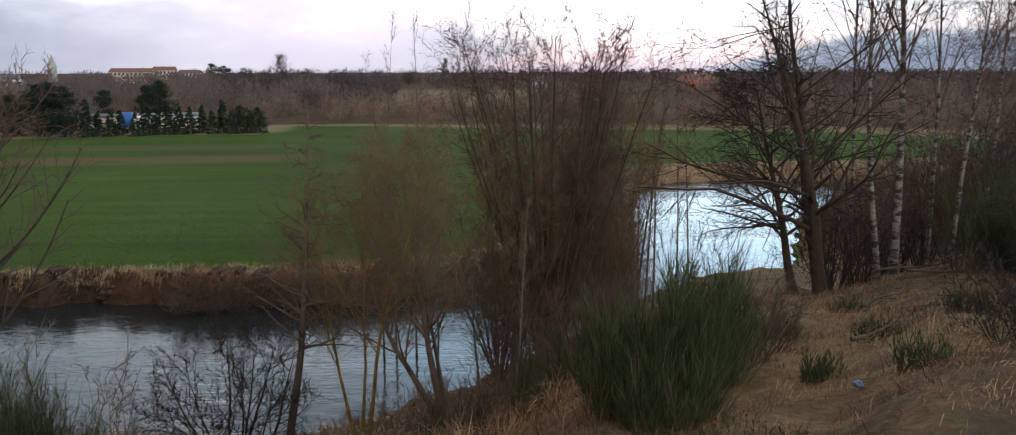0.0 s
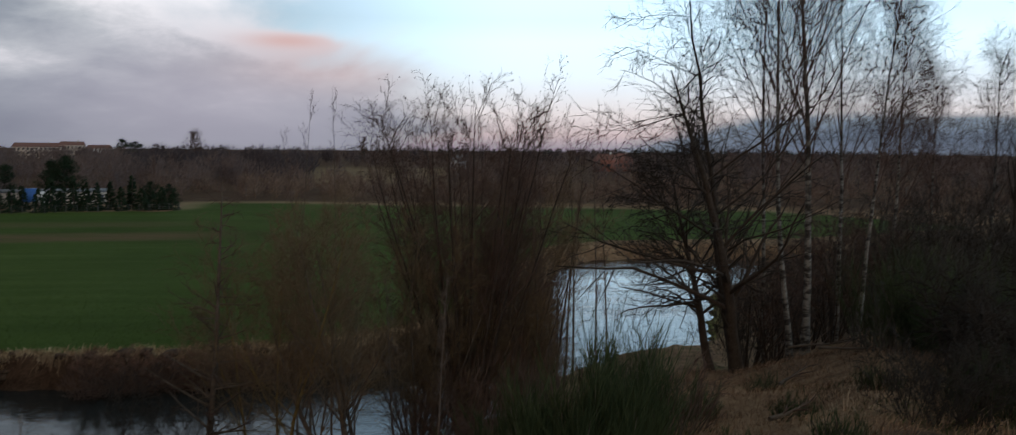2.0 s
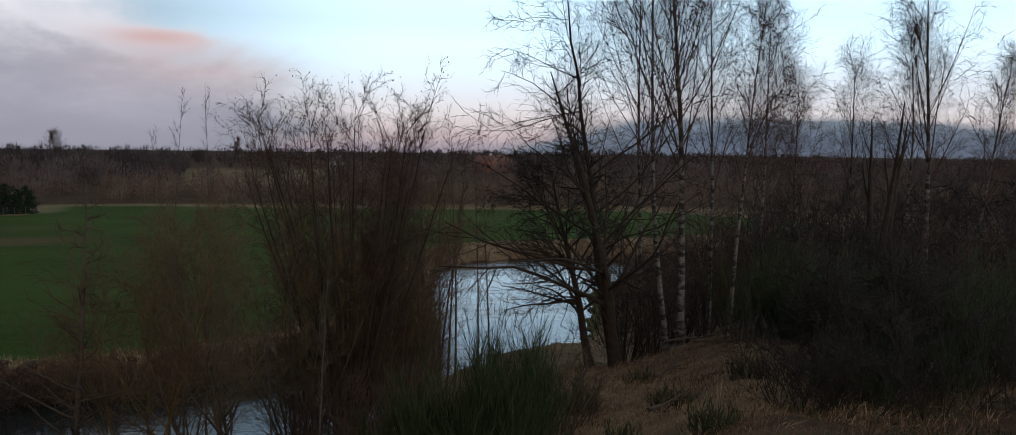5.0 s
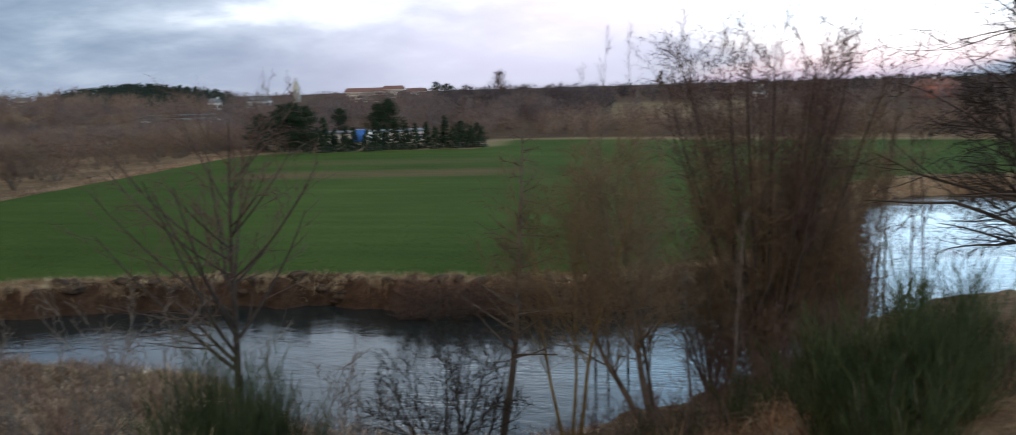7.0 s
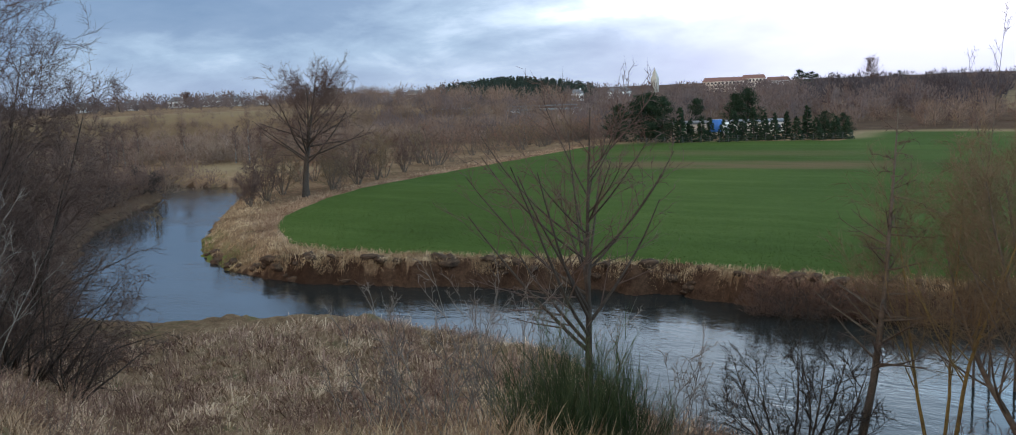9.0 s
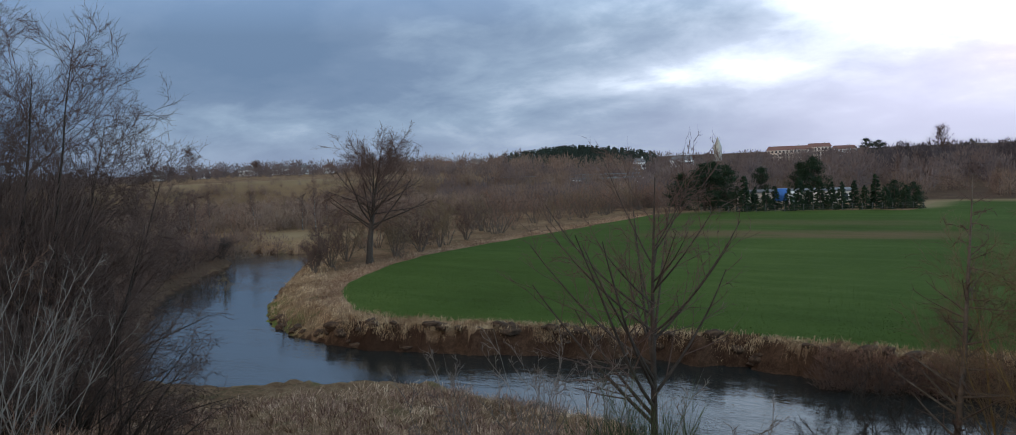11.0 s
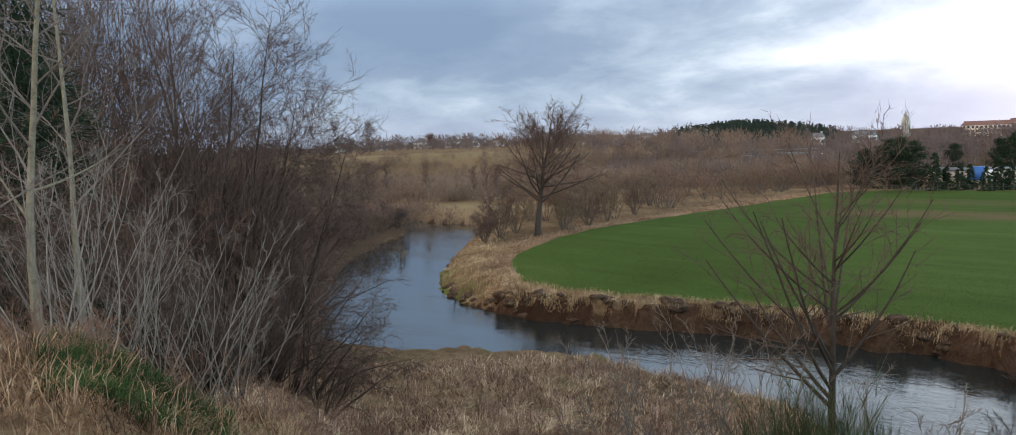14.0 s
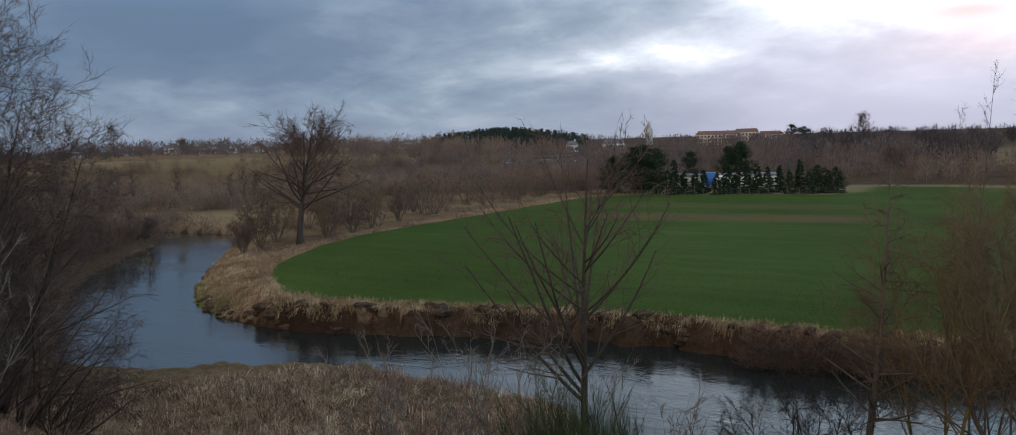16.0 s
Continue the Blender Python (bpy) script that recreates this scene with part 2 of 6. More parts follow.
def ground_material():
    m = bpy.data.materials.new("ground_cover")
    m.use_nodes = True
    t = m.node_tree
    b = t.nodes["Principled BSDF"]
    pos = t.nodes.new("ShaderNodeNewGeometry").outputs["Position"]

    def mask(name):
        n = t.nodes.new("ShaderNodeAttribute")
        n.attribute_name = name
        return n.outputs["Fac"]
    n1, n2, n3 = noise_tex(t, pos, 0.12, 5), noise_tex(t, pos, 1.6, 5, 0.65), noise_tex(t, pos, 9.0, 4, 0.7)
    v = math_node(t, "ADD", math_node(t, "MULTIPLY", n1, 0.35), math_node(t, "ADD", math_node(t, "MULTIPLY", n2, 0.35), math_node(t, "MULTIPLY", n3, 0.30)))
    dry = ramp(t, v, [(0.32, (0.050, 0.028, 0.017)), (0.45, (0.130, 0.078, 0.047)), (0.56, (0.225, 0.145, 0.088)), (0.68, (0.35, 0.245, 0.15))])
    moss = ramp(t, noise_tex(t, pos, 0.5, 5, 0.65), [(0.56, 0.0), (0.68, 0.6)])
    dry = mixed(t, moss, dry, (0.065, 0.075, 0.028))
    # young cereal in drilled rows, with worn brown strips
    rows = node(t, "ShaderNodeMapping", Scale=(0.03, 0.35, 1.0), Rotation=(0, 0, radians(-12)))
    t.links.new(pos, rows.inputs[0])
    streak = noise_tex(t, rows.outputs[0], 1.0, 6, 0.6)
    g = math_node(t, "ADD", math_node(t, "MULTIPLY", streak, 0.25), math_node(t, "ADD", math_node(t, "MULTIPLY", noise_tex(t, pos, 0.035, 4, 0.6), 0.4), math_node(t, "ADD", math_node(t, "MULTIPLY", n2, 0.15), math_node(t, "MULTIPLY", n3, 0.2))))
    crop = ramp(t, g, [(0.36, (0.034, 0.052, 0.012)), (0.50, (0.052, 0.080, 0.019)), (0.62, (0.076, 0.106, 0.028))])
    worn = math_node(t, "MULTIPLY", mask("worn"), ramp(t, noise_tex(t, rows.outputs[0], 2.5, 5), [(0.30, 0.3), (0.55, 1.0)]))
    crop = mixed(t, worn, crop, (0.12, 0.085, 0.045))
    soil = ramp(t, v, [(0.33, (0.016, 0.009, 0.006)), (0.48, (0.042, 0.023, 0.015)), (0.64, (0.115, 0.066, 0.040))])
    edge = math_node(t, "ADD", mask("crop"), math_node(t, "MULTIPLY", math_node(t, "ADD", n2, -0.5), 0.9))
    col = mixed(t, ramp(t, edge, [(0.42, 0.0), (0.56, 1.0)]), dry, crop)
    sedge = math_node(t, "ADD", mask("soil"), math_node(t, "MULTIPLY", math_node(t, "ADD", n2, -0.5), 0.8))
    col = mixed(t, ramp(t, sedge, [(0.40, 0.0), (0.60, 1.0)]), col, soil)
    # brown leaf litter, with shrub shade painted in on the knoll's right brow
    col = mixed(t, math_node(t, "MULTIPLY", mask("litter_shade"), 0.75), col, (0.055, 0.035, 0.026))
    fresh = math_node(t, "MULTIPLY", mask("fresh"), ramp(t, n2, [(0.35, 0.3), (0.55, 1.0)]))
    col = mixed(t, fresh, col, (0.085, 0.12, 0.025))
    col = mixed(t, math_node(t, "MULTIPLY", mask("meadow"), ramp(t, n1, [(0.35, 0.45), (0.6, 1.0)])), col, (0.165, 0.108, 0.062))
    pale = math_node(t, "MULTIPLY", mask("pale"), ramp(t, n1, [(0.3, 0.6), (0.6, 1.0)]))
    col = mixed(t, pale, col, (0.24, 0.175, 0.10))
    t.links.new(col, b.inputs["Base Color"])
    b.inputs["Roughness"].default_value, b.inputs["Specular IOR Level"].default_value = 0.97, 0.02
    bn = node(t, "ShaderNodeBump", Strength=0.8, Distance=0.12)
    t.links.new(math_node(t, "ADD", n2, math_node(t, "MULTIPLY", n3, 0.6)), bn.inputs["Height"])
    t.links.new(bn.outputs[0], b.inputs["Normal"])
    return m


def water_material():
    m = bpy.data.materials.new("river_water")
    m.use_nodes = True
    t = m.node_tree
    b = t.nodes["Principled BSDF"]
    b.inputs["Base Color"].default_value = (0.016, 0.02, 0.02, 1)
    b.inputs["Roughness"].default_value, b.inputs["IOR"].default_value = 0.04, 1.36
    pos = t.nodes.new("ShaderNodeNewGeometry").outputs["Position"]
    mp = node(t, "ShaderNodeMapping", Scale=(0.5, 1.0, 1.0), Rotation=(0, 0, radians(10)))
    t.links.new(pos, mp.inputs[0])
    h = math_node(t, "ADD", noise_tex(t, mp.outputs[0], 0.7, 3, 0.5, 0.6), math_node(t, "MULTIPLY", noise_tex(t, mp.outputs[0], 3.2, 4), 0.5))
    # smooth slicks between rippled patches
    slick = ramp(t, noise_tex(t, mp.outputs[0], 0.12, 3), [(0.4, 0.25), (0.6, 1.0)])
    bn = node(t, "ShaderNodeBump", Distance=0.10)
    t.links.new(math_node(t, "MULTIPLY", slick, 0.75), bn.inputs["Strength"])
    t.links.new(h, bn.inputs["Height"])
    t.links.new(bn.outputs[0], b.inputs["Normal"])
    return m


# ---- the lie of the land ----
FAR_SHORE = [(-210, 101), (-150, 94), (-130, 91), (-124, 92.5), (-119.5, 95), (-115, 91), (-102, 78), (-90, 66), (-76, 53.6), (-71, 50), (-62.5, 46.3), (-55, 45.6), (-49.5, 46.2),
             (-41, 50), (-32, 53.3), (-23, 54), (-13, 53.6), (-7, 55), (-2, 58), (4, 61), (8, 67), (11, 78), (12.5, 90), (15.5, 104), (19.5, 112), (26, 115), (36, 114), (70, 104), (130, 90)]
NEAR_SHORE = [(130, 84), (70, 95), (38, 99), (27, 84), (20.5, 64), (17, 59), (12, 56), (6, 49), (0, 38), (-5, 32), (-12, 29.5), (-18, 33), (-23, 37.4), (-28, 38.4), (-33.4, 38.5), (-37, 39.4),
              (-40, 37.4), (-46.8, 33.6), (-50.7, 30.5), (-57, 29.5), (-66, 34.5), (-80, 43), (-96.5, 54.5), (-102, 60.5), (-112, 71.3), (-121, 80), (-150, 86), (-210, 88)]
FIELD = [(-59, 50.4), (-64, 53.6), (-68.5, 57), (-72.5, 61.4), (-76.4, 67.5), (-80.6, 75), (-84.2, 84), (-86.3, 97.7), (-88.2, 115.2), (-90.3, 135), (-93, 158), (-88, 169), (-73, 174), (-48, 175),
         (-51, 205), (-33, 206), (-13, 199), (40, 188), (70, 180), (90, 140), (50, 122), (34, 121), (24, 121), (16, 115), (9, 94), (3, 68), (-3, 61), (-9, 57.5), (-18, 55.2), (-28, 54.9), (-35, 53.4), (-43, 52), (-48.3, 50.7), (-54, 49.6)]
SLOPE_D = [0, 8, 12, 16, 21, 28, 40, 64]
SLOPE = {
    -100: [12.4, 12.0, 11.8, 11.4, 10.6, 9.5, 7.0, 1.5],
    -78: [12.4, 11.7, 11.5, 11.0, 9.6, 8.0, 5.0, 1.2],
    -68: [12.4, 11.0, 10.3, 9.2, 7.9, 6.2, 3.8, 1.0],
    -58: [12.4, 10.0, 9.0, 7.4, 5.0, 3.0, 1.4, 0.9],
    -35: [12.4, 10.1, 8.9, 6.6, 4.2, 1.9, 0.9, 0.8],
    -25: [12.4, 9.8, 8.3, 6.2, 4.0, 2.2, 0.9, 0.8],
    -16: [12.4, 9.4, 7.7, 5.7, 3.5, 1.6, 0.8, 0.7],
    -3: [12.4, 10.2, 8.8, 7.0, 5.2, 2.9, 0.9, 0.8],
    8: [12.4, 10.7, 9.8, 8.8, 7.6, 5.4, 2.5, 0.7],
    18: [12.4, 11.2, 10.5, 9.8, 9.0, 7.2, 3.9, 0.9],
    30: [12.4, 11.6, 11.1, 10.6, 10.0, 9.2, 7.3, 4.5],
    60: [12.4, 12.1, 12.0, 11.9, 11.6, 11.0, 9.0, 3.0],
}


def edge_distance(px, py, line, closed=False):
    best = np.full(px.shape, 1e9)
    pts = line + [line[0]] if closed else line
    for (ax, ay), (bx, by) in zip(pts[:-1], pts[1:]):
        dx, dy = bx - ax, by - ay
        u = np.clip(((px - ax) * dx + (py - ay) * dy) / (dx * dx + dy * dy), 0, 1)
        best = np.minimum(best, np.hypot(px - ax - u * dx, py - ay - u * dy))
    return best


def inside(px, py, poly):
    c = np.zeros(px.shape, bool)
    for (ax, ay), (bx, by) in zip(poly, poly[1:] + poly[:1]):
        if ay != by:
            c ^= ((ay > py) != (by > py)) & (px < (bx - ax) * (py - ay) / (by - ay) + ax)
    return c


def wavy(px, py, size, seed):
    """Smooth random waves of about unit height."""
    r = np.random.RandomState(seed)
    v = np.zeros(px.shape)
    for k in range(6):
        a, p, f = r.uniform(0, 6.28), r.uniform(0, 6.28), r.uniform(0.7, 2.2) / size
        v += np.sin((px * np.cos(a) + py * np.sin(a)) * f * 6.28 / 2 + p + 1.3 * np.sin((px * np.sin(a) - py * np.cos(a)) * f * 1.7 + p * 2))
    return v / 3.5


def step(a, b, x):
    u = np.clip((x - a) / (b - a), 0, 1)
    return u * u * (3 - 2 * u)


def land(px, py):
    """Height of the ground, and the covers and painted shade on it."""
    px, py = np.asarray(px, float), np.asarray(py, float)
    jx, jy = px + 0.5 * wavy(px, py, 5, 3) + 0.3 * wavy(px, py, 1.7, 16), py + 0.5 * wavy(px, py, 4, 4) + 0.4 * wavy(px, py, 1.9, 17)
    d, az = np.hypot(px, py), np.degrees(np.arctan2(px, py))
    azs = sorted(SLOPE)
    rows = np.array([np.interp(np.clip(d, 0, 64), SLOPE_D, SLOPE[a]) for a in azs])
    a = np.clip(az, azs[0], azs[-1])
    k = np.clip(np.searchsorted(azs, a) - 1, 0, len(azs) - 2)
    a0, a1 = np.take(azs, k), np.take(azs, k + 1)
    u = step(0, 1, (a - a0) / (a1 - a0))
    idx = np.arange(px.size).reshape(px.shape)
    flat = rows.reshape(len(azs), -1)
    near = flat[k.ravel(), idx.ravel()].reshape(px.shape) * (1 - u) + flat[(k + 1).ravel(), idx.ravel()].reshape(px.shape) * u
    behind = step(100, 130, np.abs(az))
    near = near * (1 - behind) + 12.4 * behind
    near += (0.10 * wavy(px, py, 3, 7) + 0.06 * wavy(px, py, 1.3, 8)) * step(2, 6, d) + (0.16 * np.abs(wavy(px, py, 2.2, 14)) + 0.12 * np.abs(wavy(px, py, 1.1, 15))) * step(20, 26, d) * step(-8, -14, az)
    river = FAR_SHORE + NEAR_SHORE
    wet = inside(jx, jy, river)
    df, dn = edge_distance(jx, jy, FAR_SHORE), edge_distance(jx, jy, NEAR_SHORE)
    s = np.minimum(df, dn)
    # cut bank under the field, gentler at the spit
    gentle = step(-48, -64, px) + step(0, 10, px)
    gentle = np.clip(gentle, 0, 1)
    width = 0.75 + 0.5 * wavy(px, py, 4, 9) + 0.45 * wavy(px, py, 1.6, 18) + 3.0 * gentle
    over = 1.75 * step(0.0, 1.0, df / np.maximum(width, 0.25)) + 0.25 * step(2, 8, df)
    far = over + 0.05 * wavy(px, py, 6, 11) + 0.28 * np.abs(wavy(px, py, 1.3, 19)) * step(0.15, 0.5, df) * step(3.0, 1.2, df)
    # land past the field: rises to wooded hills
    dist = d
    rise = step(230, 620, dist) * (4.0 * step(-36, -26, az) * step(60, 25, az) + 1.0 * step(-38, -30, az))
    hill = 9.5 * np.exp(-((az + 35.2) / 4.6) ** 2) * step(520, 720, dist) * step(1300, 900, dist)
    dike = np.interp(az, [-75, -60, -36, -29], [11.4, 11.0, 5.0, 0.0]) * step(268, 296, dist)
    far = far + (rise + hill + dike) * step(90, 45, np.abs(az)) + 0.3 * wavy(px, py, 40, 5) * step(220, 300, dist)
    bank = step(0.0, 1.6, dn)
    nearside = near * bank
    side = df < dn
    h = np.where(side, far, nearside)
    h = np.where(wet, -1.2 * step(0, 1.8, s), h)
    back = 1 - step(110, 80, np.abs(az))
    h = np.where((back > 0) & ~wet & ~side, nearside * (1 - back) + 12.4 * back, h)
    crop = np.where(inside(px, py, FIELD), 1.0, 0.0)
    e = edge_distance(px, py, FIELD, True)
    crop = np.clip(0.5 + np.where(crop > 0, e, -e) / 1.2, 0, 1)
    soil = np.where(side, np.clip(1.7 - df / np.maximum(width * 1.2, 0.3), 0, 1) * (1 - gentle * 0.8), np.clip(0.8 - dn / 0.8, 0, 1))
    soil = np.where(wet, 1, soil)
    fresh = np.where(side & ~wet, step(-60, -66, px) * step(-84, -74, px) * step(3.2, 0.3, df), 0) + np.where(~side & ~wet, 0.6 * step(1.6, 0.5, dn) * step(-62, -55, px), 0)
    worn = step(9, 2, np.abs(py - (132 + 0.16 * px))) * step(-78, -64, px) * step(-20, -36, px) + 0.5 * step(8, 2, np.abs(py - (150 + 0.1 * px))) * step(-90, -70, px) * step(-20, -50, px)
    pale = 0.7 * step(287, 291, dist) * step(330, 305, dist) * step(-40, -46, az) + 0.8 * step(6, 1, np.abs(e)) * step(180, 195, dist) * side
    pale = np.maximum(pale, np.exp(-((px + 130) / 17) ** 2 - ((py - 104) / 8) ** 2) * side * ~wet)
    pale = np.maximum(pale, 0.75 * step(300, 320, dist) * step(470, 420, dist) * step(-9, -6, az) * step(3, 0, az))
    meadow = step(264, 276, dist) * step(298, 294, dist) * step(-34, -42, az) * side
    litter_shade = step(203, 215, dist) * side * step(300, 280, dist * (az < -40))
    litter_shade = np.maximum(litter_shade, 0.8 * step(24, 30, d) * step(19, 23, az) * ~side) * (1 - crop)
    # right brow of the knoll: ground painted darker as shade under the shrubs
    litter_shade = np.maximum(litter_shade, 0.9 * step(25, 31, az) * step(13, 9, d) * step(3, 5, d))
    litter_shade = np.maximum(litter_shade, step(-60, -68, px) * step(40, 52, d) * ~side * ~wet)
    return h, dict(litter_shade=litter_shade, crop=crop, soil=soil, fresh=fresh, worn=worn, pale=pale, meadow=meadow)


def height(px, py):
    return float(land(np.array([float(px)]), np.array([float(py)]))[0][0])


def at(az, dist):
    return dist * math.sin(radians(az)), dist * math.cos(radians(az))


def mesh_from(name, verts, faces, mat=None, smooth=False):
    me = bpy.data.meshes.new(name)
    me.from_pydata(verts, [], faces)
    if mat is not None:
        me.materials.append(mat)
    if smooth:
        me.polygons.foreach_set("use_smooth", [True] * len(me.polygons))
    return me


def build_ground():
    azs = np.radians(np.concatenate([np.arange(-100, 52, 0.38), np.arange(52, 260, 4.0)]))
    ds = np.concatenate([np.arange(0.3, 24, 0.5), np.arange(24, 66, 0.36), np.arange(66, 130, 0.8), np.geomspace(130, 420, 70), np.geomspace(430, 4500, 34)])
    A, D = np.meshgrid(azs, ds)
    X, Y = D * np.sin(A), D * np.cos(A)
    h, masks = land(X, Y)
    n, m = X.shape
    verts = np.stack([X, Y, h], -1).reshape(-1, 3)
    i = np.arange(n - 1)[:, None] * m
    j = np.arange(m)[None, :]
    jn = (j + 1) % m
    faces = np.stack([i + j, i + m + j, i + m + jn, i + jn], -1).reshape(-1, 4)
    verts = np.vstack([verts, [[0, 0, 12.4]]])
    fl = faces.tolist() + [[k, (k + 1) % m, len(verts) - 1] for k in range(m)]
    me = mesh_from("ground", verts.tolist(), fl, ground_material(), True)
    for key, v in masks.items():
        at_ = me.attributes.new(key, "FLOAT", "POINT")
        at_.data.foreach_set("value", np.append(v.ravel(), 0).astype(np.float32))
    tagged(new("ground", me), "river valley ground with green field and dry grass banks", "ground", kind="structure")
    w = mesh_from("water", [(-230, 15, 0), (150, 15, 0), (150, 130, 0), (-230, 130, 0)], [(0, 1, 2, 3)], water_material())
    tagged(new("water", w), "calm grey river water mirroring the evening sky", "river", kind="structure")


build_ground()


# ---- growing things ----
def fast_mesh(name, V, F, mat, smooth=False):
    """A mesh from arrays of vertices and triangles or quads."""
    me = bpy.data.meshes.new(name)
    V, F = np.asarray(V, np.float32), np.asarray(F, np.int32)
    me.vertices.add(len(V))
    me.vertices.foreach_set("co", V.ravel())
    me.loops.add(F.size)
    me.loops.foreach_set("vertex_index", F.ravel())
    me.polygons.add(len(F))
    me.polygons.foreach_set("loop_start", (np.arange(len(F)) * F.shape[1]).astype(np.int32))
    me.update(calc_edges=True)
    me.validate()
    me.materials.append(mat)
    if smooth:
        me.polygons.foreach_set("use_smooth", [True] * len(me.polygons))
    return me


def unit(v):
    return v / (np.linalg.norm(v, axis=-1, keepdims=True) + 1e-9)


def tubes(P, R, sides):
    """Tubes round many stems at once: P is stems x points x 3, R stems x points."""
    n, m, _ = P.shape
    ax = unit(P[:, -1] - P[:, 0])
    ref = np.where(np.abs(ax[:, :1]) < 0.8, [[1.0, 0, 0]], [[0, 1.0, 0]])
    u = unit(np.cross(ax, ref))
    v = np.cross(ax, u)
    ang = np.arange(sides) * (2 * math.pi / sides)
    ring = np.cos(ang)[None, :, None] * u[:, None] + np.sin(ang)[None, :, None] * v[:, None]
    V = (P[:, :, None] + R[:, :, None, None] * ring[:, None]).reshape(-1, 3)
    b = (np.arange(n)[:, None, None] * m + np.arange(m - 1)[None, :, None]) * sides
    s = np.arange(sides)[None, None]
    q = (s + 1) % sides
    F = np.stack([b + s, b + q, b + sides + q, b + sides + s], -1).reshape(-1, 4)
    return V, F


def spikes(P, Q, r):
    """Straight fine twigs from P to Q, three-sided and pointed, as triangles."""
    ax = unit(Q - P)
    ref = np.where(np.abs(ax[:, :1]) < 0.8, [[1.0, 0, 0]], [[0, 1.0, 0]])
    u = unit(np.cross(ax, ref))
    v = np.cross(ax, u)
    r = np.broadcast_to(r, (len(P),))[:, None]
    V = np.stack([P + r * u, P + r * (-0.5 * u + 0.87 * v), P + r * (-0.5 * u - 0.87 * v), Q], 1).reshape(-1, 3)
    k = np.arange(len(P))[:, None] * 4
    return V, np.concatenate([k + [0, 1, 3], k + [1, 2, 3], k + [2, 0, 3]], 0)


def tris(F):
    return np.concatenate([F[:, [0, 1, 2]], F[:, [0, 2, 3]]], 0) if F.shape[1] == 4 else F


def joined(pieces):
    V, F, n = [], [], 0
    for v, f in pieces:
        V.append(v)
        F.append(tris(f) + n)
        n += len(v)
    return np.concatenate(V), np.concatenate(F)


def stems_from(rng, starts, ways, lengths, r0, tip, steps, wander, lift):
    """Bent stems: points and radii for many at once."""
    p, d = np.array(starts, float), unit(np.array(ways, float))
    L = np.broadcast_to(lengths, (len(p),))[:, None]
    pts = [p]
    for k in range(steps):
        d = unit(d + rng.normal(0, wander, p.shape) + [0, 0, lift])
        p = p + d * L / steps
        pts.append(p)
    return np.stack(pts, 1), np.broadcast_to(r0, (len(p),))[:, None] * np.linspace(1, tip, steps + 1)[None]


def side_shoots(rng, P, R, count, lo, hi, angle, ratio, taper):
    """Where shoots leave the stems: start, direction, length, radius of the parent there."""
    n, m, _ = P.shape
    f = lo + (hi - lo) * (np.arange(count)[None] + rng.uniform(0.05, 0.95, (n, count))) / count
    i = np.minimum((f * (m - 1)).astype(int), m - 2)
    w = (f * (m - 1) - i)[..., None]
    rows = np.arange(n)[:, None]
    A, B = P[rows, i], P[rows, i + 1]
    start = A * (1 - w) + B * w
    d = unit(B - A)
    r = rng.normal(0, 1, d.shape)
    r = unit(r - d * (r * d).sum(-1, keepdims=True))
    a = (angle * rng.uniform(0.65, 1.3, f.shape))[..., None]
    way = d * np.cos(a) + r * np.sin(a)
    size = np.linalg.norm(P[:, -1] - P[:, 0], axis=-1)[:, None] * ratio * (1 - taper * (f - lo) / (hi - lo + 1e-6)) * rng.uniform(0.6, 1.25, f.shape)
    rad = R[rows, i] * (1 - w[..., 0]) + R[rows, i + 1] * w[..., 0]
    return start.reshape(-1, 3), way.reshape(-1, 3), size.ravel(), rad.ravel()


def add_part(name, V, F, mat, parent, label="", kind="", smooth=True):
    ob = new(name, fast_mesh(name, V, F, mat, smooth))
    ob.parent = parent
    return tagged(ob, label, kind=kind)


def crown_on(rng, P, R, boughs, bough_ratio, twigs, twig_len, sprays, spray_len, crook, lift, droop, twig_r, angle=0.75):
    """Boughs, twigs and sprays on limbs P. Returns pieces of mesh and the sprays' tips."""
    out = []
    s, w, L, r = side_shoots(rng, P, R, boughs, 0.12, 1.0, angle, bough_ratio, 0.45)
    BP, BR = stems_from(rng, s, w, L, np.maximum(r * 0.55, twig_r * 1.2), 0.4, 2, crook * 1.4, lift)
    out.append(tubes(BP, BR, 3))
    s, w, L, r = side_shoots(rng, BP, BR, twigs, 0.08, 1.0, 0.7, 0.0, 0.0)
    L = twig_len * rng.uniform(0.5, 1.3, len(s)) * np.repeat(np.clip(np.linalg.norm(BP[:, -1] - BP[:, 0], axis=-1) / (twig_len * 1.6), 0.5, 1.3), twigs)
    TP, TR = stems_from(rng, s, w, L, twig_r, 0.5, 1, crook * 1.2, droop)
    out.append(spikes(TP[:, 0], TP[:, 1], twig_r * 1.2))
    tips = TP[:, -1]
    if sprays:
        s, w, L, r = side_shoots(rng, TP, TR, sprays, 0.15, 1.0, 0.65, 0.0, 0.0)
        L = spray_len * rng.uniform(0.5, 1.3, len(s))
        Q = s + unit(w + [0, 0, droop * 2]) * L[:, None]
        out.append(spikes(s, Q, twig_r * 0.75))
        tips = Q
    return out, tips


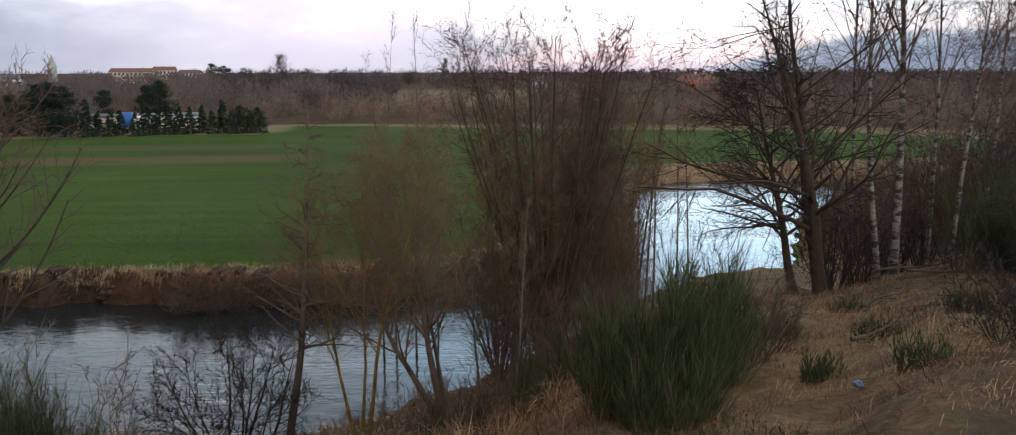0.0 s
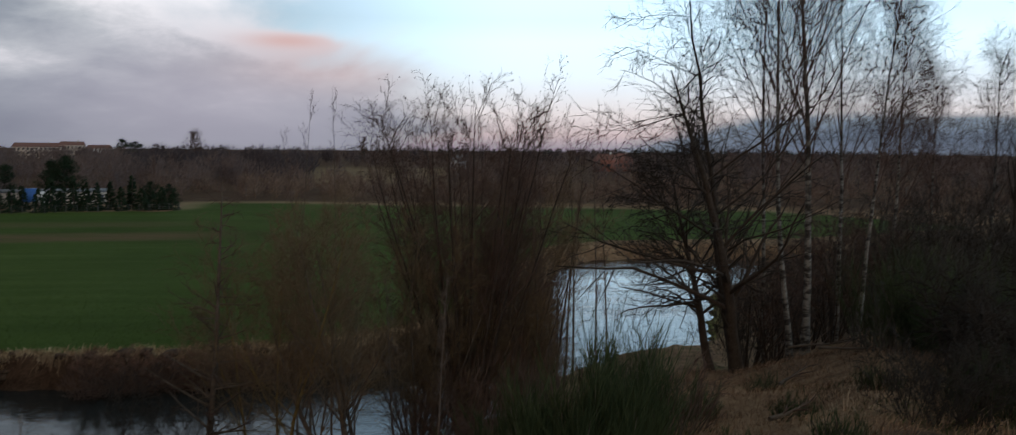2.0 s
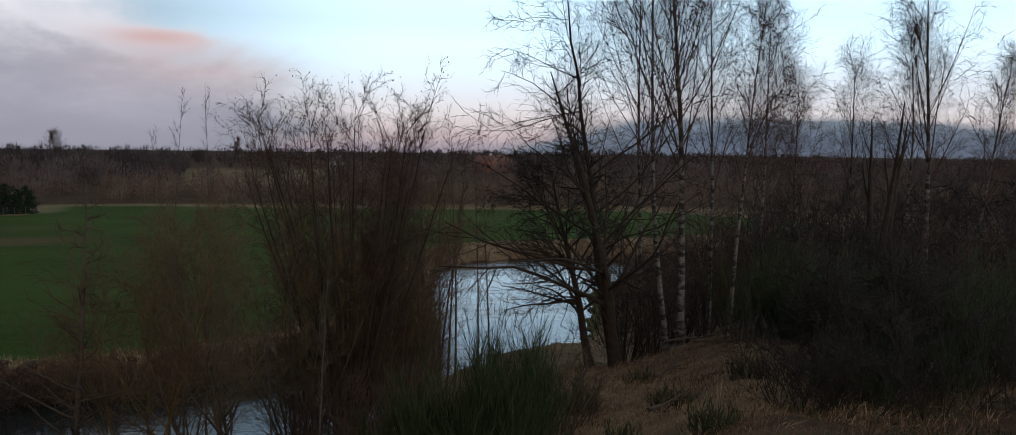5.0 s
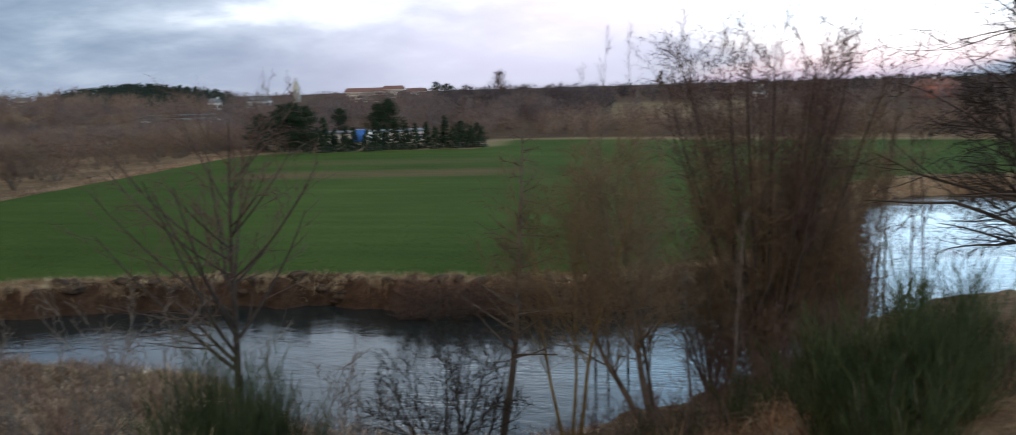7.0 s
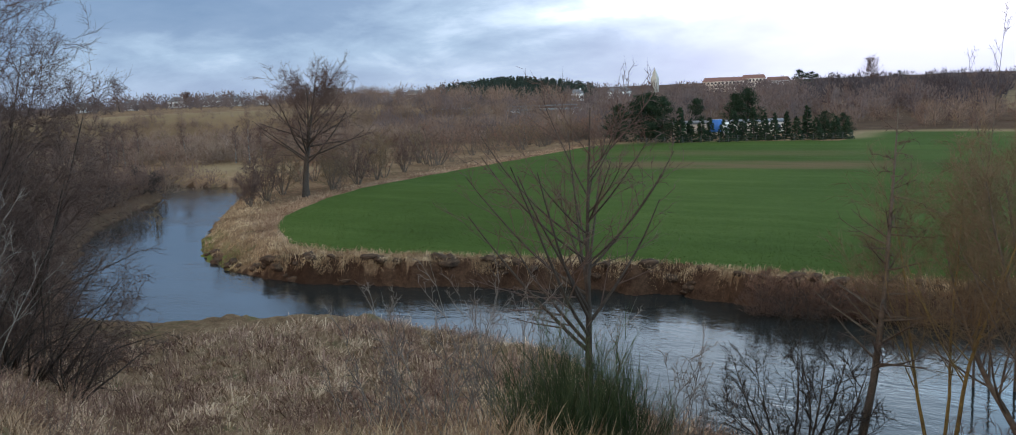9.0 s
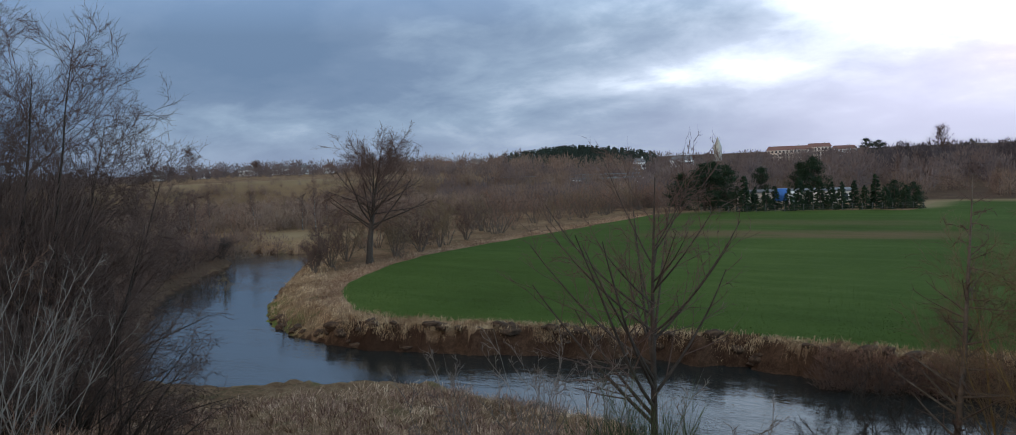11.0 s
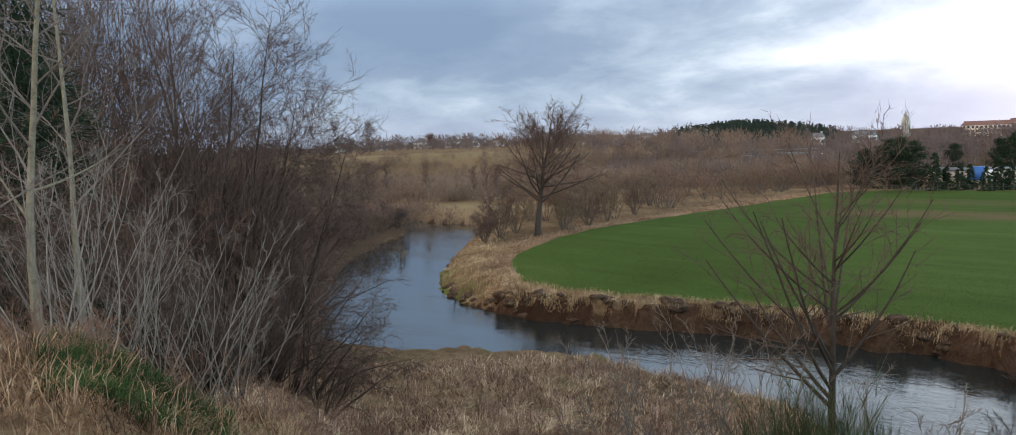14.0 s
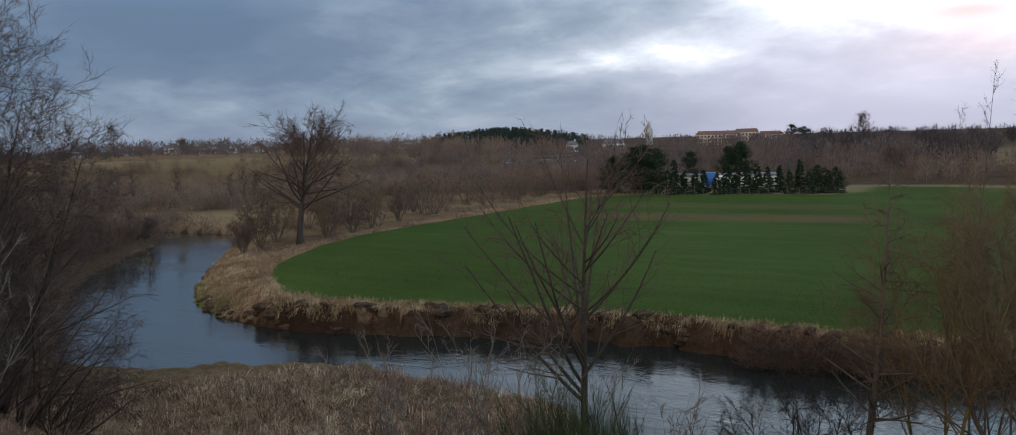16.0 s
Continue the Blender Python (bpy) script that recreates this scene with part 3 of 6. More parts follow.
def budded(rng, tips, share, size):
    pick = tips[rng.uniform(0, 1, len(tips)) < share]
    w = (size * rng.uniform(0.6, 1.3, len(pick)))[:, None]
    o = np.array([[1, 0, 0], [-0.5, 0.87, 0], [-0.5, -0.87, 0], [0, 0, 2.4]])
    V = (pick[:, None] + o[None] * w[:, None]).reshape(-1, 3)
    k = np.arange(len(pick))[:, None] * 4
    return V, np.concatenate([k + [0, 1, 3], k + [1, 2, 3], k + [2, 0, 3], k + [0, 2, 1]], 0)


def tree(name, x, y, tall, r0, label, category="tree", seed=1, bark=None, twig=None, stems=1, spread=0.25, lean=(0, 0), crook=0.06, lift=0.02,
         limbs=14, limb_from=0.3, limb_to=0.97, limb_len=0.4, limb_angle=0.8, limb_lift=0.06, limb_taper=0.6, boughs=7, bough_len=0.4, twigs=6, twig_len=0.5,
         sprays=3, spray_len=0.3, droop=0.0, twig_r=0.006, group="", buds=0.0, bud_size=0.018, bud_mat=None, z=None, sink=0.15, thick_limb=0.02, spurs=0, limb_r=0.45):
    """A bare tree: trunk or stems, limbs and a crown of fine twigs."""
    rng = np.random.RandomState(seed)
    root = new(name)
    root.location = (x, y, (height(x, y) if z is None else z) - sink)
    tagged(root, label, category, group)
    a = rng.uniform(0, 6.28) + np.arange(stems) * 2.4
    out = spread * rng.uniform(0.25, 1.1, stems) if stems > 1 else np.zeros(1)
    ways = np.stack([np.cos(a) * out + lean[0], np.sin(a) * out + lean[1], np.ones(stems)], -1)
    base = np.stack([0.3 * out * np.cos(a), 0.3 * out * np.sin(a), np.zeros(stems)], -1)
    L = tall * (rng.uniform(0.72, 1.0, stems) if stems > 1 else np.ones(1))
    SP, SR = stems_from(rng, base, ways, L, r0 * (rng.uniform(0.6, 1, stems) if stems > 1 else 1), 0.08, 12, crook, lift)
    SR = SR * (1 + 0.35 * np.exp(-np.arange(13) * 1.6))[None]
    for k in range(stems):
        add_part("trunk" if stems == 1 else "stem", *tubes(SP[k:k + 1], SR[k:k + 1], 9), bark, root)
    per = max(2, int(round(limbs / stems)))
    s, w, LL, r = side_shoots(rng, SP, SR, per, limb_from, limb_to, limb_angle, 0.0, 0.0)
    f = np.tile((np.arange(per) + 0.5) / per, stems)
    LL = tall * limb_len * (1 - limb_taper * f) * rng.uniform(0.65, 1.2, len(s))
    LP, LR = stems_from(rng, s, w, LL, np.maximum(r * limb_r, twig_r * 1.5), 0.25, 7, crook * 1.5, limb_lift)
    thick = np.where(LR[:, 0] > thick_limb)[0]
    for k in thick[:40]:
        add_part("limb", *tubes(LP[k:k + 1], LR[k:k + 1], 6), bark, root)
    rest = np.setdiff1d(np.arange(len(LP)), thick[:40])
    pieces, tips = crown_on(rng, LP, LR, boughs, bough_len, twigs, twig_len, sprays, spray_len, crook, limb_lift, droop, twig_r)
    if len(rest):
        pieces.append(tubes(LP[rest], LR[rest], 5))
    if spurs:
        more, t2 = crown_on(rng, SP, SR, spurs, 0.10, 3, twig_len, 2, spray_len, crook, 0.05, droop, twig_r, 1.0)
        pieces += more
    add_part("crown", *joined(pieces), twig, root, kind="stuff")
    if buds:
        add_part("catkin_cover", *budded(rng, tips, buds, bud_size), bud_mat or twig, root, kind="stuff")
    return root


def blades(name, px, py, lo, hi, width, mat, label, category, seed, bend=0.5, pz=None, parent=None, splay=0.35):
    """Many thin bent blades standing on the ground at those places, one object."""
    rng = np.random.RandomState(seed)
    px, py = np.asarray(px, float), np.asarray(py, float)
    n = len(px)
    z = (land(px, py)[0] if pz is None else np.asarray(pz)) - 0.03
    L = rng.uniform(lo, hi, n)
    a = rng.uniform(0, 6.28, n)
    t = np.abs(rng.normal(0, splay, n))
    b = t + rng.uniform(0.1, bend, n)
    side = np.stack([-np.sin(a + 1.2), np.cos(a + 1.2), np.zeros(n)], -1)
    p0 = np.stack([px, py, z], -1)
    d1 = np.stack([np.sin(t) * np.cos(a), np.sin(t) * np.sin(a), np.cos(t)], -1)
    d2 = np.stack([np.sin(b * 1.6) * np.cos(a), np.sin(b * 1.6) * np.sin(a), np.cos(b * 1.6)], -1)
    p1 = p0 + d1 * (L * 0.55)[:, None]
    p2 = p1 + d2 * (L * 0.45)[:, None]
    w = (width * rng.uniform(0.6, 1.3, n))[:, None]
    V = np.stack([p0 - side * w, p0 + side * w, p1 - side * w * 0.8, p1 + side * w * 0.8, p2], 1).reshape(-1, 3)
    k = np.arange(n)[:, None] * 5
    F = np.concatenate([k + [0, 1, 3], k + [0, 3, 2], k + [2, 3, 4]], 0)
    ob = new(name, fast_mesh(name, V, F, mat))
    if parent is not None:
        ob.parent = parent
    return tagged(ob, label, category if parent is None else "", kind="stuff")


def tussocks(name, cx, cy, per, radius, lo, hi, width, mat, label, seed, splay=0.6):
    """Clumps of blades that lean outwards from their centres, one object."""
    rng = np.random.RandomState(seed)
    cx, cy = np.asarray(cx, float), np.asarray(cy, float)
    n = len(cx) * per
    big = np.repeat(rng.uniform(0.6, 1.35, len(cx)), per)
    a, o = rng.uniform(0, 6.28, n), np.sqrt(rng.uniform(0, 1, n))
    px, py = np.repeat(cx, per) + np.cos(a) * o * radius * big, np.repeat(cy, per) + np.sin(a) * o * radius * big
    z = land(px, py)[0] - 0.03
    L = rng.uniform(lo, hi, n) * big
    t = o * splay + np.abs(rng.normal(0, 0.15, n))
    p0 = np.stack([px, py, z], -1)
    d1 = np.stack([np.sin(t) * np.cos(a), np.sin(t) * np.sin(a), np.cos(t)], -1)
    t2 = t * 1.7 + rng.uniform(0.2, 0.9, n)
    d2 = np.stack([np.sin(t2) * np.cos(a), np.sin(t2) * np.sin(a), np.cos(t2)], -1)
    side = np.stack([-np.sin(a + 0.6), np.cos(a + 0.6), np.zeros(n)], -1)
    p1 = p0 + d1 * (L * 0.55)[:, None]
    p2 = p1 + d2 * (L * 0.45)[:, None]
    w = (width * rng.uniform(0.6, 1.3, n))[:, None]
    V = np.stack([p0 - side * w, p0 + side * w, p1 - side * w * 0.8, p1 + side * w * 0.8, p2], 1).reshape(-1, 3)
    k = np.arange(n)[:, None] * 5
    F = np.concatenate([k + [0, 1, 3], k + [0, 3, 2], k + [2, 3, 4]], 0)
    return tagged(new(name, fast_mesh(name, V, F, mat)), label, "grass", kind="stuff")


def broom(x, y, wide, tall, seed, label="dense green broom shrub on the dry slope", count=2600, mat=None, name="broom_shrub", stem_w=0.004, group="broom shrubs", splay=0.3):
    """A broom: a rounded mass of upright green switches over many woody stems."""
    rng = np.random.RandomState(seed)
    root = new(name)
    root.location = (x, y, height(x, y) - 0.1)
    tagged(root, label, "shrub", group)
    n = 44
    a, o = rng.uniform(0, 6.28, n), np.sqrt(rng.uniform(0.0, 1.0, n))
    start = np.stack([o * np.cos(a) * wide * 0.6, o * np.sin(a) * wide * 0.6, np.zeros(n)], -1)
    ways = np.stack([o * np.cos(a) * wide * 0.4 / tall, o * np.sin(a) * wide * 0.4 / tall, np.ones(n)], -1) + rng.normal(0, 0.12, (n, 3))
    P, R = stems_from(rng, start, ways, tall * (1 - 0.4 * o ** 2) * rng.uniform(0.3, 0.88, n), 0.012, 0.35, 6, 0.06, 0.03)
    add_part("woody_base", *tubes(P, R, 5), BARK_BROWN, root, kind="stuff")
    s, w, L, r = side_shoots(rng, P, R, max(4, count // n // 4), 0.02, 1.0, 0.5, 0.0, 0.0)
    Q = s + unit(w + [0, 0, 0.4]) * (0.25 * tall * rng.uniform(0.4, 1.4, len(s)))[:, None]
    tw = [spikes(s, Q, stem_w * 1.3)]
    u = rng.uniform(0.1, 1.0, (len(s), 5, 1))
    s2 = (s[:, None] * (1 - u) + Q[:, None] * u).reshape(-1, 3)
    d2 = unit(np.repeat(unit(Q - s), 5, 0) + rng.normal(0, splay, (len(s2), 3)) + [0, 0, 0.4])
    tw.append(spikes(s2, s2 + d2 * (0.15 * tall * rng.uniform(0.3, 2.1, len(s2)))[:, None], stem_w))
    add_part("switch_mass", *joined(tw), mat or BROOM, root, kind="stuff", smooth=False)
    return root


def scatter(rng, n, test):
    """n places that pass test(x, y) -> probability, from a generous box."""
    xs, ys = np.empty(0), np.empty(0)
    (x0, x1, y0, y1), prob = test
    while len(xs) < n:
        x, y = rng.uniform(x0, x1, 4 * n), rng.uniform(y0, y1, 4 * n)
        ok = rng.uniform(0, 1, 4 * n) < prob(x, y)
        xs, ys = np.append(xs, x[ok]), np.append(ys, y[ok])
    return xs[:n], ys[:n]


# ---- trees of the near slope ----
def near_trees():
    x, y = at(-30.9, 18)
    tree("young_tree", x, y, 8.3, 0.115, "slender bare young tree with ascending branches on the slope", seed=5, bark=BARK_DARK, twig=TWIG_BROWN, limb_r=0.6,
         crook=0.015, limbs=26, limb_from=0.40, limb_to=0.90, limb_len=0.52, limb_angle=0.95, limb_lift=0.075, limb_taper=0.62, boughs=7, bough_len=0.40, twigs=3, twig_len=0.45, sprays=2, spray_len=0.25, twig_r=0.007, thick_limb=0.016)
    x, y = at(-14.7, 25)
    tree("alder_tree", x, y, 10.8, 0.14, "bare alder with short level side twigs by the river", seed=8, bark=BARK_BROWN, twig=TWIG_BROWN,
         crook=0.025, lean=(0.2, 0), lift=0.10, limbs=52, limb_from=0.36, limb_len=0.19, limb_angle=1.45, limb_lift=0.02, limb_taper=0.75, boughs=3, bough_len=0.35, twigs=2, twig_len=0.28, sprays=1, spray_len=0.18, twig_r=0.008, thick_limb=0.03)
    x, y = at(-17.6, 25.5)
    tree("round_bush", x, y, 5.2, 0.075, "dark bare rounded bush at the water's edge", "bush", seed=11, bark=BARK_DARK, twig=TWIG_DARK, stems=9, spread=0.85,
         crook=0.07, lift=0.04, limbs=72, limb_from=0.22, limb_len=0.34, limb_angle=0.7, limb_taper=0.4, boughs=6, bough_len=0.5, twigs=4, twig_len=0.32, sprays=2, spray_len=0.2, twig_r=0.0095)
    x, y = at(-9.6, 25)
    tree("willow", x, y, 9.6, 0.085, "bare willow with yellow lichen bark and fine twigs", seed=14, bark=BARK_YELLOW, twig=TWIG_OLIVE, stems=3, spread=0.26,
         crook=0.035, limbs=54, limb_from=0.34, limb_len=0.32, limb_angle=0.68, limb_lift=0.07, limb_taper=0.5, boughs=7, bough_len=0.5, twigs=4, twig_len=0.65, sprays=4, spray_len=0.4, twig_r=0.0058, thick_limb=0.016)
    x, y = at(-3.9, 24)
    tree("willow", x, y, 8.4, 0.12, "bare leaning willow with ochre twigs above the river", seed=17, bark=BARK_BROWN, twig=TWIG_OLIVE, stems=4, spread=0.5, lean=(-0.26, 0),
         crook=0.05, lift=0.04, limbs=72, limb_from=0.28, limb_len=0.36, limb_angle=0.7, limb_lift=0.07, limb_taper=0.5, boughs=7, bough_len=0.5, twigs=4, twig_len=0.65, sprays=4, spray_len=0.4, twig_r=0.0058, thick_limb=0.018)
    x, y = at(2.6, 32)
    tree("willow_bush", x, y, 13.3, 0.11, "large bare many-stemmed willow with catkin buds", seed=20, bark=BARK_DARK, twig=TWIG_BROWN, stems=28, spread=0.36, lift=0.012, z=3.3,
         crook=0.022, limbs=400, limb_from=0.42, limb_to=1.0, limb_len=0.14, limb_angle=0.6, limb_lift=0.04, limb_taper=0.15, boughs=5, bough_len=0.5, twigs=3, twig_len=0.5, sprays=3, spray_len=0.3, twig_r=0.0075, buds=0.22, bud_size=0.022, bud_mat=TWIG_BROWN, thick_limb=0.045)
    x, y = at(5.4, 33)
    tree("willow_bush", x, y, 9.6, 0.05, "bare olive-twigged willow bush beside a larger one", seed=21, bark=BARK_BROWN, twig=TWIG_OLIVE, stems=14, spread=0.45, z=3.3,
         crook=0.03, limbs=120, limb_from=0.10, limb_len=0.26, limb_angle=0.6, limb_lift=0.07, limb_taper=0.3, boughs=6, bough_len=0.45, twigs=4, twig_len=0.6, sprays=4, spray_len=0.42, twig_r=0.0078)
    x, y = at(-0.6, 31)
    tree("willow_bush", x, y, 8.8, 0.05, "bare olive-twigged willow bush beside a larger one", seed=22, bark=BARK_BROWN, twig=TWIG_OLIVE, stems=13, spread=0.45, z=3.2,
         crook=0.03, limbs=110, limb_from=0.10, limb_len=0.26, limb_angle=0.6, limb_lift=0.07, limb_taper=0.3, boughs=6, bough_len=0.45, twigs=4, twig_len=0.6, sprays=4, spray_len=0.42, twig_r=0.0078)
    # dark forked tree on the knoll, its leaning neighbour, and the birches
    x, y = at(19.6, 22)
    tree("forked_tree", x, y, 9.8, 0.17, "dark bare forked tree with crooked spreading limbs", seed=31, bark=BARK_DARK, twig=TWIG_DARK, stems=2, spread=0.22, lean=(-0.04, 0),
         crook=0.07, limbs=40, limb_from=0.20, limb_len=0.46, limb_angle=1.1, limb_lift=0.015, boughs=9, bough_len=0.42, twigs=4, twig_len=0.4, sprays=3, spray_len=0.2, twig_r=0.006, spurs=12)
    x, y = at(18.0, 23)
    tree("leaning_tree", x, y, 5.6, 0.12, "dark bare tree arching over the water", seed=26, bark=BARK_DARK, twig=TWIG_DARK, lean=(-0.28, 0.05), lift=-0.075,
         crook=0.05, limbs=36, limb_from=0.25, limb_len=0.52, limb_angle=0.95, limb_lift=-0.02, boughs=9, bough_len=0.45, twigs=4, twig_len=0.4, sprays=3, spray_len=0.2, twig_r=0.007)
    for k, (a, d, h, r, lean) in enumerate([(22.7, 23.5, 12.4, 0.075, (-0.10, 0)), (23.5, 25.5, 13.4, 0.11, (0.0, 0)), (21.2, 29, 13.4, 0.075, (-0.03, 0)), (26.4, 24.5, 9.0, 0.06, (0.13, 0)),
                                            (27.9, 31, 9.8, 0.07, (0.05, 0)), (30.5, 34, 8.6, 0.06, (-0.03, 0)), (33.3, 36, 9.6, 0.07, (0.0, 0)), (37.4, 30, 11.0, 0.10, (-0.03, 0)), (36.2, 33, 9.8, 0.07, (0.04, 0)),
                                            (39.6, 31, 8.0, 0.07, (0.12, 0)), (25.2, 28, 11.4, 0.07, (0.05, 0))]):
        x, y = at(a, d)
        tree("birch", x, y, h, r, "slim bare white-barked birch with drooping twigs", seed=40 + k, bark=BARK_BIRCH, twig=TWIG_BROWN, lean=lean, group="birches",
             crook=0.022, limbs=40 if k < 3 else 28, limb_from=0.36, limb_len=0.44 if k < 3 else 0.33, limb_angle=0.5, limb_lift=0.04, limb_taper=0.62, boughs=8, bough_len=0.45, twigs=4, twig_len=0.7, sprays=3, spray_len=0.42, droop=-0.06,
             twig_r=0.0052, thick_limb=0.03, limb_r=0.34)
    # pollarded trunk with upright stubs, and a stout-twigged tree at the copse's end
    x, y = at(34.8, 27)
    tree("pollard_tree", x, y, 6.6, 0.19, "dark pollarded trunk with short upright stubs", seed=57, bark=BARK_DARK, twig=TWIG_DARK, stems=3, spread=0.14, crook=0.03, limbs=12, limb_from=0.55, limb_to=0.85, limb_len=0.26, limb_angle=0.45, limb_lift=0.10,
         boughs=3, bough_len=0.3, twigs=2, twig_len=0.3, sprays=1, spray_len=0.15, twig_r=0.007, thick_limb=0.02)
    x, y = at(43.2, 19)
    tree("ash_tree", x, y, 10.5, 0.17, "bare ash with long stout upturned twigs", seed=58, bark=BARK_DARK, twig=TWIG_DARK, lean=(-0.05, 0), crook=0.05, limbs=22, limb_from=0.3, limb_len=0.52, limb_angle=0.85, limb_lift=0.03, boughs=6, bough_len=0.45,
         twigs=3, twig_len=0.55, sprays=2, spray_len=0.2, twig_r=0.009, thick_limb=0.02, buds=0.4, bud_size=0.014)
    # slim stems before the pool and on the far shore
    for k, (a, d, h, lean) in enumerate([(8.3, 34, 9.0, 0.06), (8.8, 35, 9.5, 0.05), (9.3, 36, 11.4, 0.01), (10.9, 37, 9.5, -0.04), (6.9, 33, 7.5, 0.02), (7.4, 36, 8.6, 0.0), (8.4, 38, 9.0, -0.02), (11.6, 36, 8.2, -0.05), (-8.1, 44, 17.0, 0.0), (-6.0, 44, 17.2, 0.01), (-7.3, 45, 15.2, 0.0),
                                         (-4.8, 30, 7.2, 0.02), (-1.9, 29, 7.6, -0.02), (0.4, 28, 7.0, 0.02)]):
        x, y = at(a, d)
        zz = 14 - d * 0.26 if a > 5 else 0.0 if a < -5 else None
        grey = -5 < a < 5
        tree("sapling", x, y, h, 0.05, "thin pale bare sapling among the willows" if grey else "thin bare upright sapling near the water", seed=60 + k, bark=TWIG_GREY if grey else BARK_BROWN, twig=TWIG_GREY if grey else TWIG_BROWN, lean=(lean, 0), group="saplings", z=zz,
             crook=0.02, limbs=22, limb_from=0.35, limb_len=0.10, limb_angle=0.5, limb_lift=0.10, boughs=4, bough_len=0.4, twigs=2, twig_len=0.35, sprays=1, spray_len=0.2, twig_r=0.0065)
    # left bank group: stems that fork low, boughs reaching over the water
    for k, (a, d, h, r, lean, n) in enumerate([(-67.3, 40, 17.0, 0.17, (0.02, 0.03), 3), (-69.2, 41, 18.5, 0.18, (0.0, 0), 3), (-72.5, 43, 18.5, 0.18, (0, 0), 2), (-65.6, 40, 11.5, 0.14, (0.14, 0.22), 3), (-75.5, 40, 16, 0.16, (0, 0), 2), (-66.2, 44, 14.5, 0.15, (0.08, 0.12), 2)]):
        x, y = at(a, d)
        tree("alder_tree", x, y, h, r, "tall bare alder with a dense twiggy crown", seed=80 + k, bark=BARK_DARK, twig=TWIG_BROWN, lean=lean, group="riverside alders", stems=n, spread=0.26,
             crook=0.035, limbs=66, limb_from=0.14, limb_len=0.36, limb_angle=0.85, limb_lift=0.035, limb_taper=0.5, boughs=8, bough_len=0.45, twigs=5, twig_len=0.8, sprays=4, spray_len=0.42, twig_r=0.009, thick_limb=0.04)
    for k, (a, d, h, lean) in enumerate([(-64.6, 38, 7.5, (0.25, 0.45)), (-63.4, 40, 5.6, (0.35, 0.55)), (-66.4, 35, 6.5, (0.10, 0.2)), (-62.6, 37, 3.6, (0.3, 0.4))]):
        x, y = at(a, d)
        tree("riverside_bush", x, y, h, 0.06, "brown spreading bare bush hanging over the water", "bush", seed=100 + k, bark=BARK_DARK, twig=TWIG_BROWN, stems=8, spread=0.8, lean=lean, group="riverside bushes", crook=0.06, limbs=70, lift=-0.02,
             limb_from=0.12, limb_len=0.40, limb_angle=0.8, limb_lift=0.0, boughs=4, bough_len=0.45, twigs=3, twig_len=0.6, sprays=2, spray_len=0.35, droop=-0.05, twig_r=0.008, thick_limb=0.05)
    # thin upright shoots on the brow beside the young tree
    for k, (a, d, h) in enumerate([(-42.5, 16.5, 4.0), (-40.4, 17, 4.6), (-38.2, 16, 4.4), (-36.6, 17.5, 5.4), (-34.9, 16.5, 4.8), (-33.2, 18, 4.6), (-26.0, 16.5, 4.0), (-44.6, 17, 3.2), (-24.0, 17, 3.6), (-28.4, 17.5, 4.2)]):
        x, y = at(a, d)
        tree("shoot_clump", x, y, h, 0.02, "clump of thin pale bare shoots on the slope", "bush", seed=120 + k, bark=SHOOT_PALE, twig=TWIG_GREY, stems=5, spread=0.55, group="shoot clumps", crook=0.03, limbs=24, limb_from=0.25, limb_len=0.28, limb_angle=0.6,
             limb_lift=0.05, boughs=4, bough_len=0.4, twigs=2, twig_len=0.25, sprays=1, spray_len=0.12, twig_r=0.006)
    for k, (a, d, h, r) in enumerate([(-78.5, 19, 12, 0.09), (-76.1, 21, 12, 0.08), (-81.5, 17, 10, 0.06)]):
        x, y = at(a, d)
        tree("aspen_tree", x, y, h, r, "bare aspen with pale grey-yellow bark", seed=90 + k, bark=BARK_PALE, twig=TWIG_GREY, group="aspens", 
             crook=0.05, limbs=22, limb_from=0.22, limb_len=0.27, limb_angle=1.0, limb_lift=0.04, boughs=7, bough_len=0.4, twigs=3, twig_len=0.4, sprays=2, spray_len=0.2, twig_r=0.0055, thick_limb=0.03)


near_trees()


